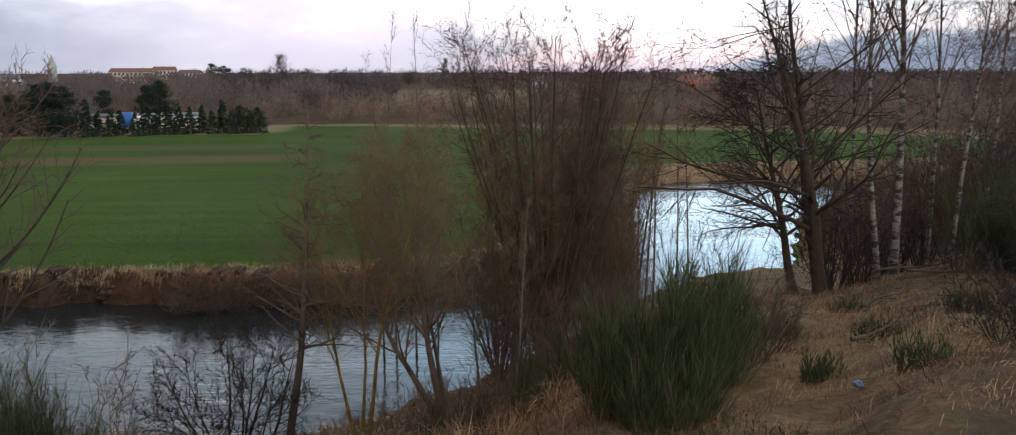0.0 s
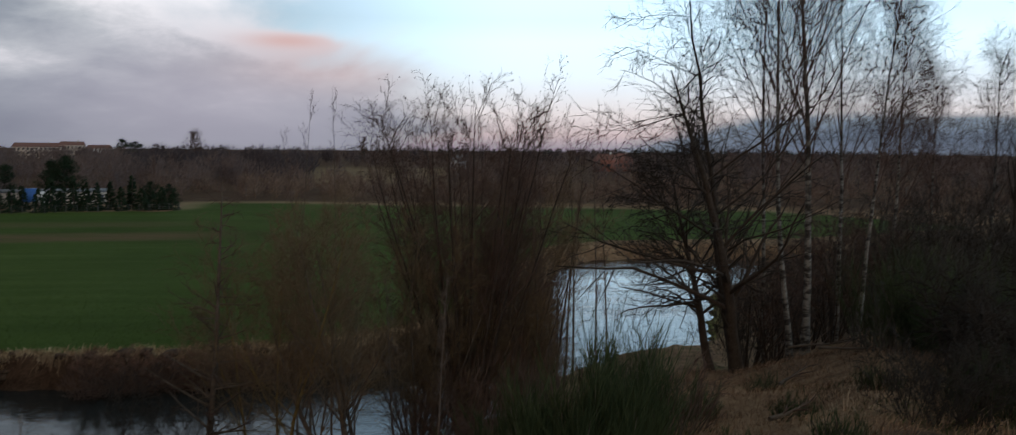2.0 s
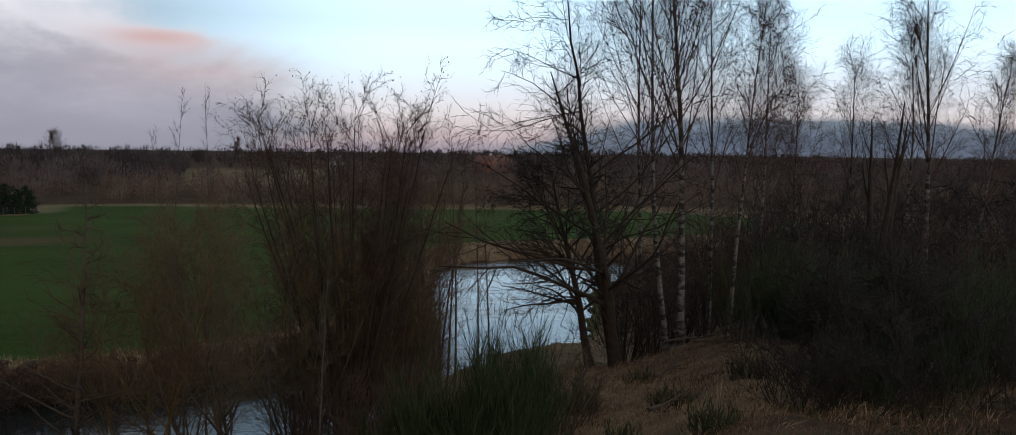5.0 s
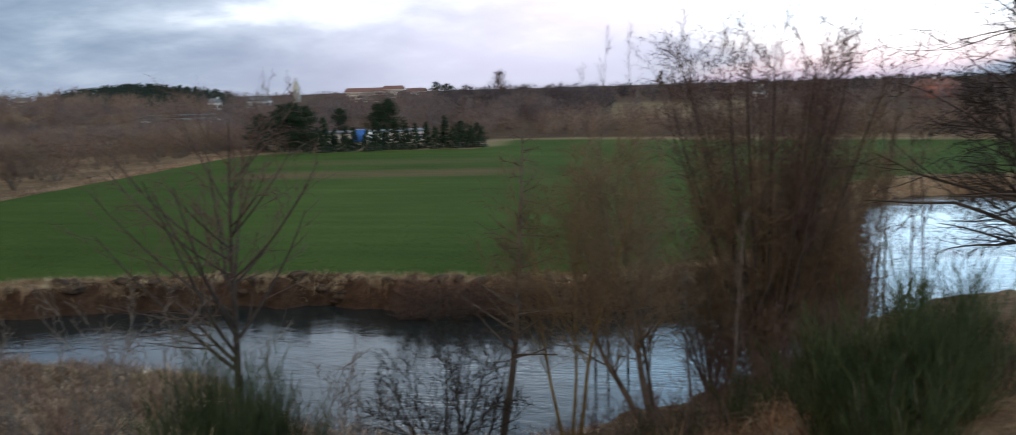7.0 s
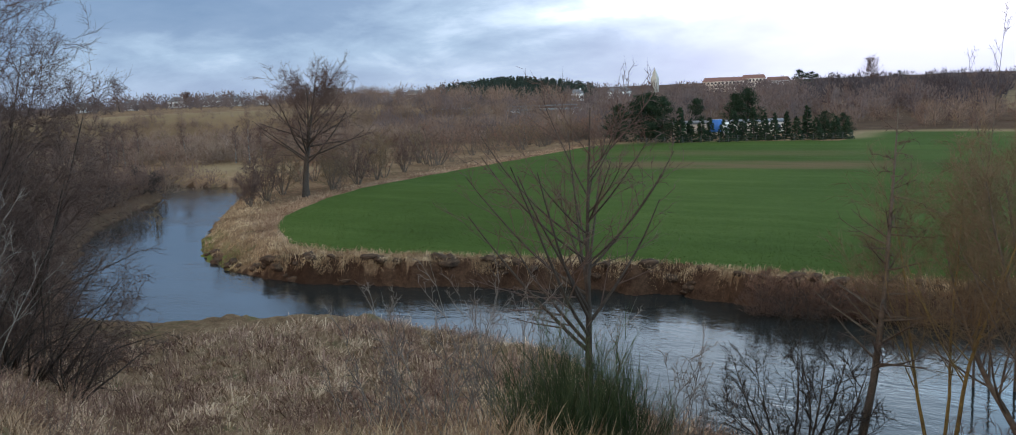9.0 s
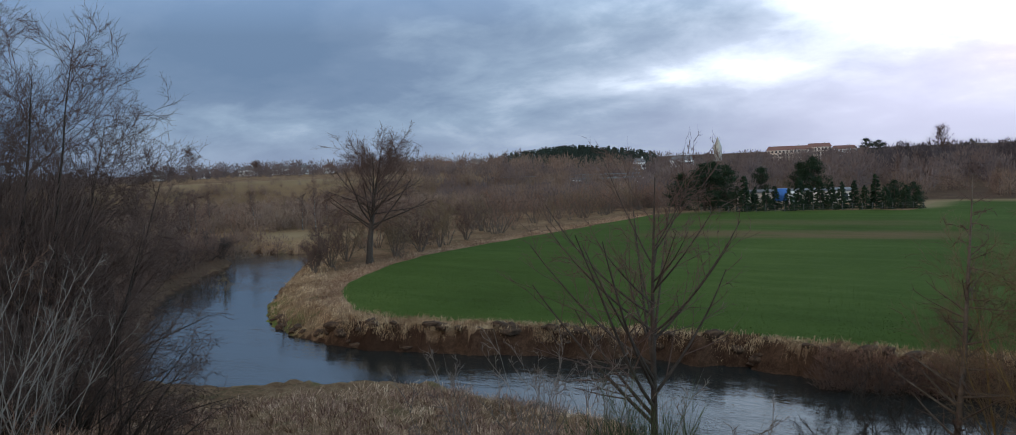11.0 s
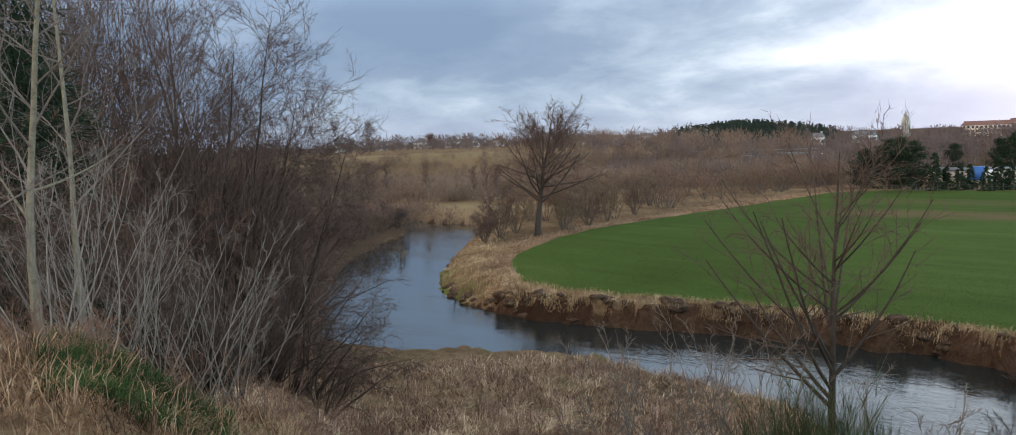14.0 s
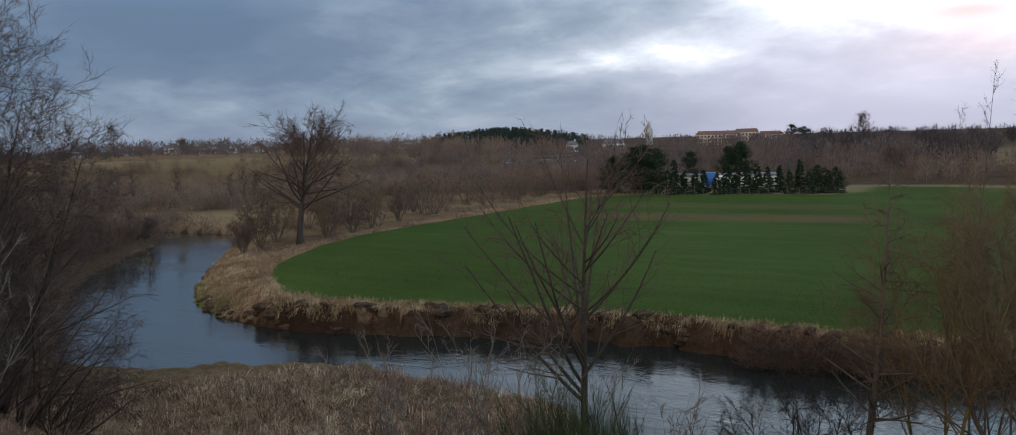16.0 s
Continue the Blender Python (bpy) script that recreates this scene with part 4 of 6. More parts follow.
def thickets():
    """Bare undergrowth: the copse beyond the knoll and the left bank."""
    rng = np.random.RandomState(300)
    spots = []
    for a0, a1, gap, d0, h0 in [(20, 32, 1.8, 27.5, 3.7), (32, 45, 2.6, 22, 2.9), (31.5, 38, 2.5, 13, 1.5), (20.5, 50, 2.1, 32, 4.6), (20, 50, 3.0, 45, 7.0)]:
        for a in np.arange(a0, a1, gap):
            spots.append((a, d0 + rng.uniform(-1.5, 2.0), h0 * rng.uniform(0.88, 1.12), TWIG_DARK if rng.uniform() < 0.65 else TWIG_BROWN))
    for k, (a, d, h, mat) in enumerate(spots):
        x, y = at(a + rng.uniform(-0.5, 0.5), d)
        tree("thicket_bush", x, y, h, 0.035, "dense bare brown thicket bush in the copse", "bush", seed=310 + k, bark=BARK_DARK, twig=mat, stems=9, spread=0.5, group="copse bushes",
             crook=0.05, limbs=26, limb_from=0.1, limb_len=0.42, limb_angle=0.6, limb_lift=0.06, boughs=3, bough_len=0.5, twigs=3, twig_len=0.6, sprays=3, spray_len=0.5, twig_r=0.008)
    bank = []
    for a0, a1, gap, d0, d1, h0, h1, mat in [(-78.5, -67, 1.7, 14.5, 19, 4.4, 4.2, TWIG_GREY), (-78.5, -66.5, 2.0, 18, 25, 4.6, 5.0, TWIG_GREY), (-81, -66.5, 2.2, 20.5, 29, 4.2, 4.6, TWIG_BROWN), (-79.5, -64, 2.0, 26, 37, 6.4, 2.8, TWIG_BROWN), (-80, -67, 2.2, 33, 37, 8.5, 7.0, TWIG_BROWN),
                                             (-78.5, -66, 2.9, 30, 38, 9.0, 6.5, TWIG_RUSSET), (-80.5, -66, 1.9, 41, 42, 12.5, 9.5, TWIG_BROWN), (-73, -63, 2.1, 50, 46, 11, 4.5, TWIG_BROWN)]:
        for a in np.arange(a0, a1, gap):
            f = (a - a0) / (a1 - a0)
            bank.append((a, d0 + (d1 - d0) * f, h0 + (h1 - h0) * f, mat))
    for k, (a, d, h, mat) in enumerate(bank):
        x, y = at(a, d)
        pale = mat is TWIG_GREY
        tree("bank_bush", x, y, h, 0.019 if pale else 0.035, "pale grey upright bare shoots on the river bank" if pale else "dense reddish-brown bare bush on the river bank", "bush", seed=350 + k, bark=SHOOT_PALE if pale else BARK_DARK, twig=SHOOT_PALE if pale else mat,
             stems=6 if pale else 9, spread=0.95 if pale else 0.5, group="pale shoots" if pale else "bank bushes", crook=0.04, limbs=18 if pale else 36, limb_from=0.2 if pale else 0.15, limb_len=0.34 if pale else 0.35, limb_angle=0.45 if pale else 0.6,
             limb_lift=0.08, boughs=2 if pale else 3, bough_len=0.4, twigs=3 if pale else 4, twig_len=0.25 if pale else 0.5, sprays=2, spray_len=0.15 if pale else 0.4, twig_r=0.0042 if pale else 0.0095)
    for k in range(44):
        x, y = at(rng.uniform(-60, -26), rng.uniform(24, 39))
        tree("terrace_scrub", x, y, rng.uniform(0.5, 1.5), 0.014, "low reddish bare scrub among the weeds", "bush", seed=430 + k, bark=TWIG_RUSSET, twig=TWIG_RUSSET, stems=10, spread=0.7, group="terrace scrub",
             crook=0.08, limbs=22, limb_from=0.1, limb_len=0.45, limb_angle=0.7, limb_lift=0.04, boughs=3, bough_len=0.45, twigs=2, twig_len=0.25, sprays=1, spray_len=0.18, twig_r=0.010)
    for k in range(14):
        x, y = at(rng.uniform(-82, -60), rng.uniform(11, 19))
        tree("brow_brush", x, y, rng.uniform(0.7, 1.4), 0.010, "low pale dead brush on the grassy brow", "bush", seed=460 + k, bark=TWIG_GREY, twig=TWIG_RUSSET, stems=9, spread=0.8, group="brow brush",
             crook=0.07, limbs=26, limb_from=0.1, limb_len=0.45, limb_angle=0.7, limb_lift=0.04, boughs=3, bough_len=0.45, twigs=2, twig_len=0.2, sprays=2, spray_len=0.12, twig_r=0.0035)
    # low brown scrub under the willows and at the water's edge
    low = [(a + rng.uniform(-0.5, 0.5), rng.uniform(14, 21), rng.uniform(1.4, 2.0)) for a in np.arange(-8, 9, 1.5)]
    low += [(a + rng.uniform(-0.5, 0.5), rng.uniform(22, 27), rng.uniform(1.2, 2.2)) for a in np.arange(-13, 10, 1.6)]
    low += [(a, rng.uniform(18, 23), rng.uniform(1.5, 2.1)) for a in (-22, -25, -33, -36, 9.5, 11.5)]
    low += [(a, rng.uniform(10, 13), rng.uniform(0.9, 1.3)) for a in (13.2, 14.6, 15.2, 16.5)]
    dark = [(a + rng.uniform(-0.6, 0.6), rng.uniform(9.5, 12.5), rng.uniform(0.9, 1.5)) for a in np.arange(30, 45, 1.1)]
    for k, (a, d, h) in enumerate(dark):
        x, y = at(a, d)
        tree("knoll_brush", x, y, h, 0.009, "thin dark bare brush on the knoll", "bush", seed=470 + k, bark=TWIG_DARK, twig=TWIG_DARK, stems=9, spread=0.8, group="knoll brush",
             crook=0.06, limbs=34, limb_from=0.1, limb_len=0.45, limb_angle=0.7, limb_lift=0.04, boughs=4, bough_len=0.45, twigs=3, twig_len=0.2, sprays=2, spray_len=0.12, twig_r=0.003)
    for k, (a, d, h) in enumerate(low):
        x, y = at(a, d)
        tree("slope_scrub", x, y, h, 0.014, "thin bare brown scrub on the slope", "bush", seed=390 + k, bark=TWIG_BROWN, twig=TWIG_BROWN, stems=9, spread=0.6, group="slope scrub",
             crook=0.06, limbs=22, limb_from=0.15, limb_len=0.4, limb_angle=0.6, limb_lift=0.08, boughs=3, bough_len=0.45, twigs=2, twig_len=0.25, sprays=2, spray_len=0.16, twig_r=0.0045)


thickets()
for k, (a, d, w, h, n) in enumerate([(-33.2, 13.0, 0.8, 2.5, 2000), (-31.2, 13.1, 0.85, 2.8, 2500), (-29.2, 13.2, 0.75, 2.4, 1800), (17.2, 12.5, 0.35, 0.6, 300), (23.0, 11.5, 0.4, 0.5, 320), (27.6, 12.5, 0.4, 0.5, 300), (21.5, 16, 0.5, 0.55, 300), (8.4, 9.4, 0.85, 1.6, 3200), (11.4, 9.6, 0.8, 1.95, 3200), (10.2, 8.6, 0.8, 1.2, 2200), (13.8, 10.2, 0.6, 1.7, 1100),
                                     (6.8, 10.5, 0.6, 1.3, 1300), (28.6, 20, 1.5, 2.4, 3000), (30.6, 19, 1.4, 2.2, 3000), (33, 17, 1.3, 2.0, 2600), (36, 15, 1.2, 1.9, 2400), (19.8, 9.2, 0.3, 0.45, 400), (25.5, 8.4, 0.35, 0.45, 400),
                                     (33.5, 10.5, 0.7, 0.9, 1200), (37.5, 11, 0.8, 1.1, 1300), (41, 12, 0.9, 1.5, 1500), (40, 16, 1.2, 1.9, 1800), (-2, 17, 0.6, 1.4, 900), (1.5, 15, 0.6, 1.4, 900), (-5, 18, 0.6, 1.3, 900), (4.5, 13, 0.6, 1.4, 1000), (-24.5, 17, 0.4, 1.0, 500)]):
    x, y = at(a, d)
    broom(x, y, w, h, 200 + k, count=n)

# ---- grasses ----
def grasses():
    rng = np.random.RandomState(500)

    def polar(n, a0, a1, d0, d1, power=0.5):
        a = np.radians(rng.uniform(a0, a1, n))
        d = (d0 ** (1 / power) + (d1 ** (1 / power) - d0 ** (1 / power)) * rng.uniform(0, 1, n)) ** power
        return d * np.sin(a), d * np.cos(a)

    def dry_land(x, y, clear=0.6):
        keep = ~inside(x, y, FAR_SHORE + NEAR_SHORE) & (edge_distance(x, y, NEAR_SHORE) > clear)
        return x[keep], y[keep]
    x, y = polar(24000, 2, 46, 5.5, 25, 0.6)
    blades("knoll_grass", x, y, 0.08, 0.26, 0.0035, MATTED, "matted dead grass on the knoll", "grass", 501, 0.9, splay=1.2)
    x, y = polar(1900, 2, 44, 6.5, 25, 0.6)
    tussocks("knoll_tussocks", x, y, 30, 0.22, 0.10, 0.28, 0.003, MATTED, "brown matted grass tussocks on the knoll", 511, 1.45)
    x, y = polar(60000, 2, 44, 6, 25, 0.6)
    # olive mats, crowded on the right brow to deepen the painted shrub shade
    m = wavy(x, y, 2.2, 31) + 0.6 * wavy(x, y, 0.8, 32) > np.where((x > 0.6 * y) & (np.hypot(x, y) < 11), 0.0, 0.65)
    blades("moss_mats", x[m], y[m], 0.04, 0.16, 0.006, MOSSY, "low olive moss and grass mats on the knoll", "grass", 515, 0.9, splay=0.9)
    x, y = polar(380, 2, 44, 9, 25, 0.6)
    tussocks("straw_tussocks", x, y, 40, 0.34, 0.16, 0.42, 0.0032, STRAW_RED, "reddish straw tussocks on the knoll", 516, 1.5)
    x, y = polar(15000, -92, -30, 4.5, 11, 0.6)
    blades("brow_grass", x, y, 0.10, 0.34, 0.004, MATTED, "matted dead grass on the brow", "grass", 521, 0.9, splay=1.0)
    x, y = polar(420, -90, -34, 6, 12, 0.6)
    tussocks("brow_tussocks", x, y, 36, 0.26, 0.2, 0.45, 0.004, MATTED, "brown grass tussocks on the brow", 522, 1.3)
    x, y = polar(40000, -85, -56, 10, 22, 0.6)
    m = wavy(x, y, 2.6, 33) + 0.5 * wavy(x, y, 0.9, 34) > 0.8
    blades("green_mats", x[m], y[m], 0.08, 0.3, 0.006, MOSSY, "olive green grass mats on the brow", "grass", 517, 0.9, splay=0.7)
    x, y = polar(60000, -79, -69, 9.5, 15, 0.6)
    m = wavy(x, y, 1.6, 36) + 0.5 * wavy(x, y, 0.6, 37) > 0.0
    blades("green_sward", x[m], y[m], 0.16, 0.42, 0.006, SWARD, "thick dark green grass on the brow", "grass", 519, 0.9, splay=0.8)
    x, y = polar(130, -84, -60, 9, 17, 0.6)
    tussocks("pale_tussocks", x, y, 46, 0.3, 0.25, 0.6, 0.005, STRAW_RED, "pale hanging grass tussocks on the brow", 520, 1.35)
    x, y = polar(12000, -85, 6, 8, 24, 0.6)
    blades("slope_grass", x, y, 0.25, 0.6, 0.006, MATTED, "tall dry grass on the near slope", "grass", 502, 0.6)
    x, y = polar(700, -85, 8, 9, 24, 0.6)
    tussocks("slope_tussocks", x, y, 26, 0.2, 0.35, 0.8, 0.006, MATTED, "dry grass tussocks on the near slope", 512, 0.8)
    x, y = polar(5000, -58, -27, 11, 16.5, 0.6)
    blades("straw_stand", x, y, 0.5, 1.05, 0.006, STRAW, "pale standing straw along the brow of the slope", "grass", 513, 0.35, splay=0.2)
    x, y = dry_land(*polar(24000, -66, -8, 22, 52, 0.5))
    m = wavy(x, y, 2.6, 22) + 0.6 * wavy(x, y, 1.0, 35) > rng.uniform(-0.7, 0.9, len(x))
    blades("shelf_weeds", x[m], y[m], 0.3, 0.9, 0.014, WEED, "dead brown weeds covering the river terrace", "grass", 503, 1.2, splay=0.8)
    x, y = dry_land(*polar(1000, -68, -8, 22, 52, 0.5))
    tussocks("shelf_tussocks", x, y, 22, 0.3, 0.4, 1.0, 0.018, WEED, "pale dead tussocks on the river terrace", 504, 1.0)
    x, y = dry_land(*polar(420, -68, -8, 22, 50, 0.5))
    tussocks("straw_clumps", x, y, 30, 0.5, 0.35, 0.8, 0.017, STRAW, "pale collapsed straw clumps on the river terrace", 518, 1.4)
    x, y = dry_land(*polar(900, -68, -8, 22, 52, 0.5))
    tussocks("weed_tussocks", x, y, 22, 0.35, 0.4, 1.0, 0.017, BRAMBLE, "dark dead tussocks on the river terrace", 514, 1.1)
    x, y = dry_land(*polar(42000, -66, -10, 22, 52, 0.5))
    m = wavy(x, y, 5, 24) + 0.5 * wavy(x, y, 1.8, 25) > 0.25
    blades("bramble_patches", x[m], y[m], 0.5, 1.3, 0.013, BRAMBLE, "mauve-brown bramble patches on the river terrace", "brambles", 509, 1.3, splay=0.7)
    # fringe of straw along the field's edge, hanging over the cut bank
    pts = np.array(FAR_SHORE, float)
    seg = np.linalg.norm(np.diff(pts, axis=0), axis=1)
    run = np.concatenate([[0], np.cumsum(seg)])
    u = rng.uniform(run[5], run[24], 60000)
    px, py = np.interp(u, run, pts[:, 0]), np.interp(u, run, pts[:, 1])
    off = np.abs(rng.normal(0, 2.2, len(u))) + 0.35 + 0.7 * (np.sin(u * 1.9) + np.sin(u * 0.83 + 1) + 0.6 * np.sin(u * 4.3) > 0.1)
    k = np.clip(np.searchsorted(run, u) - 1, 0, len(seg) - 1)
    t = unit(np.diff(pts, axis=0))[k]
    nx, ny = px - t[:, 1] * off, py + t[:, 0] * off
    ok = inside(nx, ny, FAR_SHORE + NEAR_SHORE)
    nx, ny = np.where(ok, px + t[:, 1] * off, nx), np.where(ok, py - t[:, 0] * off, ny)
    ok = ~inside(nx, ny, FAR_SHORE + NEAR_SHORE) & ~(inside(nx, ny, FIELD) & (edge_distance(nx, ny, FIELD, True) > 0.4)) & (wavy(nx, ny, 3, 23) > rng.uniform(-1.5, 0.7, len(nx)))
    blades("bank_fringe", nx[ok], ny[ok], 0.25, 0.7, 0.016, STRAW, "pale dry grass fringe on the eroded far bank", "grass", 505, 1.0, splay=0.6)
    # straw hanging from the lip of the cut bank
    n = 20000
    u = rng.uniform(run[8], run[18], n)
    k = np.clip(np.searchsorted(run, u) - 1, 0, len(seg) - 1)
    t = unit(np.diff(pts, axis=0))[k]
    off = 0.9 + 0.5 * np.sin(u * 1.1) * np.sin(u * 0.37) + rng.normal(0, 0.28, n)
    hx, hy = np.interp(u, run, pts[:, 0]) - t[:, 1] * off, np.interp(u, run, pts[:, 1]) + t[:, 0] * off
    hz = land(hx, hy)[0]
    ok = (hz > 0.9) & (wavy(hx, hy, 2.4, 41) > rng.uniform(-1.2, 0.9, n))
    hx, hy, hz, t, n = hx[ok], hy[ok], hz[ok], t[ok], int(ok.sum())
    way = np.stack([t[:, 1], -t[:, 0], np.zeros(n)], -1) + rng.normal(0, 0.6, (n, 3)) * [1, 1, 0.3]
    L = rng.uniform(0.25, 0.65, n)[:, None]
    p0 = np.stack([hx, hy, hz - 0.02], -1)
    p1 = p0 + way * L * 0.45 + [0, 0, 0.14]
    p2 = p1 + way * L * 0.3 - [0, 0, 1] * L * 0.75
    w = np.stack([t[:, 0], t[:, 1], np.zeros(n)], -1) * 0.009
    V = np.stack([p0 - w, p0 + w, p1 - w, p1 + w, p2], 1).reshape(-1, 3)
    k = np.arange(n)[:, None] * 5
    tagged(new("bank_lip", fast_mesh("bank_lip", V, np.concatenate([k + [0, 1, 3], k + [0, 3, 2], k + [2, 3, 4]], 0), STRAW)), "pale straw hanging over the lip of the cut bank", "grass", kind="stuff")
    # straw strip round the left edge of the field
    fp = np.array(FIELD[:11], float)
    seg = np.linalg.norm(np.diff(fp, axis=0), axis=1)
    run = np.concatenate([[0], np.cumsum(seg)])
    u = rng.uniform(0, run[-1], 15000)
    x = np.interp(u, run, fp[:, 0]) - np.abs(rng.normal(0, 2.2, len(u)))
    y = np.interp(u, run, fp[:, 1]) + rng.normal(0, 0.8, len(u))
    ok = ~inside(x, y, FAR_SHORE + NEAR_SHORE) & ~inside(x, y, FIELD)
    blades("field_margin", x[ok], y[ok], 0.15, 0.5, 0.025, STRAW_RED, "pale straw strip along the field margin", "grass", 506, 1.0, splay=0.6)
    # young crop, nearest rows only
    x, y = scatter(rng, 26000, ((-75, 5, 50, 78), lambda x, y: inside(x, y, FIELD) * np.clip(1.3 - (y - 50) / 26, 0.05, 1)))
    blades("crop_blades", x, y, 0.05, 0.16, 0.02, GREEN_BLADE, "short young green cereal at the field's edge", "grass", 507, 0.8, splay=0.5)
    # green moss and grass patches on the slope
    x, y = polar(16000, -80, -30, 14, 40, 0.5)
    m = wavy(x, y, 2.2, 27) > 0.8
    blades("green_tufts", x[m], y[m], 0.1, 0.3, 0.008, GREEN_BLADE, "small fresh green tufts among the weeds", "grass", 508, 0.8, splay=0.5)


grasses()


def knoll_litter():
    """Fallen branches and a scrap of blue rubbish on the knoll."""
    rng = np.random.RandomState(560)
    for k, (a, d, L, turn) in enumerate([(25.8, 21, 2.6, 0.3), (27.2, 19.5, 2.2, -0.2), (24.5, 15, 1.4, 0.9), (23.2, 10.5, 0.7, 0.4)]):
        x, y = at(a, d)
        root = new("fallen_branch")
        root.location = (x, y, height(x, y) + 0.06)
        tagged(root, "dry fallen branch lying on the grass", "branch", "fallen branches")
        P, R = stems_from(rng, [[-L / 2, 0, 0]], [[math.cos(turn), math.sin(turn), 0.04]], L, 0.03, 0.25, 8, 0.06, 0.0)
        add_part("stick", *tubes(P, R, 6), BARK_BROWN, root)
        s, w, ln, r = side_shoots(rng, P, R, 9, 0.2, 1.0, 0.7, 0.35, 0.5)
        w[:, 2] = np.abs(w[:, 2]) * 0.6
        TP, TR = stems_from(rng, s, w, ln, 0.012, 0.3, 4, 0.12, 0.0)
        add_part("twig_spray", *tubes(TP, TR, 4), TWIG_BROWN, root, kind="stuff")
    x, y = at(22.0, 8.0)
    bm = bmesh.new()
    bmesh.ops.create_icosphere(bm, subdivisions=3, radius=0.045)
    for v in bm.verts:
        q = noise.noise(v.co * 30) + 0.6 * noise.noise(v.co * 70)
        v.co *= 1 + 0.45 * q
        v.co.z *= 0.7
    me = bpy.data.meshes.new("plastic_scrap")
    bm.to_mesh(me)
    bm.free()
    me.materials.append(material("blue_plastic", [(0.05, 0.08, 0.18), (0.13, 0.17, 0.27)], 12, rough=0.35, bump=0.2, spec=0.5))
    o = new("plastic_scrap", me)
    o.location = (x, y, height(x, y) + 0.03)
    tagged(o, "crumpled scrap of blue plastic on the grass", "rubbish")


knoll_litter()


def turf_clods():
    """Slipped clods of turf and soil lying on the face of the cut bank."""
    rng = np.random.RandomState(570)
    soil = material("clod_soil", [(0.02, 0.012, 0.008), (0.06, 0.035, 0.022), (0.15, 0.095, 0.058)], 2.0, bump=0.6)
    kinds = []
    for k in range(4):
        bm = bmesh.new()
        bmesh.ops.create_icosphere(bm, subdivisions=3, radius=1.0)
        for v in bm.verts:
            q = noise.noise(v.co * 1.6 + Vector((7.0 * k, 0, 0))) + 0.5 * noise.noise(v.co * 4 + Vector((0, 5.0 * k, 0)))
            v.co *= 1 + 0.4 * q
            v.co.z *= 0.62
        me = bpy.data.meshes.new("turf_clod")
        bm.to_mesh(me)
        bm.free()
        me.materials.append(soil)
        me.polygons.foreach_set("use_smooth", [True] * len(me.polygons))
        kinds.append(me)
    pts = np.array(FAR_SHORE, float)
    seg = np.linalg.norm(np.diff(pts, axis=0), axis=1)
    run = np.concatenate([[0], np.cumsum(seg)])
    for k in range(70):
        u = rng.uniform(run[9], run[17])
        i = int(np.clip(np.searchsorted(run, u) - 1, 0, len(seg) - 1))
        t = (pts[i + 1] - pts[i]) / seg[i]
        off = rng.uniform(0.2, 1.1)
        x, y = np.interp(u, run, pts[:, 0]) - t[1] * off, np.interp(u, run, pts[:, 1]) + t[0] * off
        z = height(x, y)
        if z < 0:
            continue
        o = tagged(new("turf_clod", kinds[k % 4]), "slipped brown clod of turf on the cut bank", "clod", "turf clods")
        r = rng.uniform(0.2, 0.55)
        o.location, o.rotation_euler, o.scale = (x, y, z + 0.05), (rng.uniform(-0.3, 0.3), 0, rng.uniform(0, 6.28)), (r * rng.uniform(0.8, 1.9), r, r)


turf_clods()


# ---- far bank and distance ----
def bare_clump(rng, tall, wide, count, r):
    """A far bare bush or tree as a sheaf of thin twigs; arrays."""
    n = count
    u = unit(rng.normal(0, 1, (n, 3))) * (rng.uniform(0, 1, n) ** 0.4)[:, None]
    low = rng.uniform(0, 1, n) < 0.25
    P = u * [wide, wide, 0.40 * tall] + [0, 0, 0.5 * tall]
    P[low] = P[low] * [0.7, 0.7, 0.45]
    d = unit(u * [0.7, 0.7, 0.4] + [0, 0, 0.75] + rng.normal(0, 0.3, (n, 3)))
    Q = P + d * (tall * rng.uniform(0.08, 0.22, n))[:, None]
    return spikes(P, Q, r)


def far_wood(name, places, label, mat, seed, variants=11, count=130, r=0.10, slim=0.38):
    """A far wood of bare trees, too many to count."""
    rng = np.random.RandomState(seed)
    kinds = []
    for k in range(variants):
        c = [bare_clump(rng, 1.0, slim * rng.uniform(0.4, 1.4), int(count * rng.uniform(0.7, 1.3)), r / 8)]
        t = np.array([[[0, 0, 0], [0.01, 0, 0.4], [0, 0.01, 0.8]]])
        c.append(tubes(t, np.array([[0.02, 0.015, 0.006]]), 4))
        kinds.append(joined(c))
    V, F, n = [], [], 0
    for x, y, h in places:
        v, f = kinds[rng.randint(variants)]
        a = rng.uniform(0, 6.28)
        c, s = math.cos(a), math.sin(a)
        w = v * h
        V.append(np.stack([w[:, 0] * c - w[:, 1] * s + x, w[:, 0] * s + w[:, 1] * c + y, w[:, 2]], -1))
        F.append(f + n)
        n += len(v)
    zs = land(np.array([p[0] for p in places]), np.array([p[1] for p in places]))[0]
    for v, z in zip(V, zs):
        v[:, 2] += z - 0.2
    tagged(new(name, fast_mesh(name, np.concatenate(V), np.concatenate(F), mat)), label, "woods", kind="stuff")


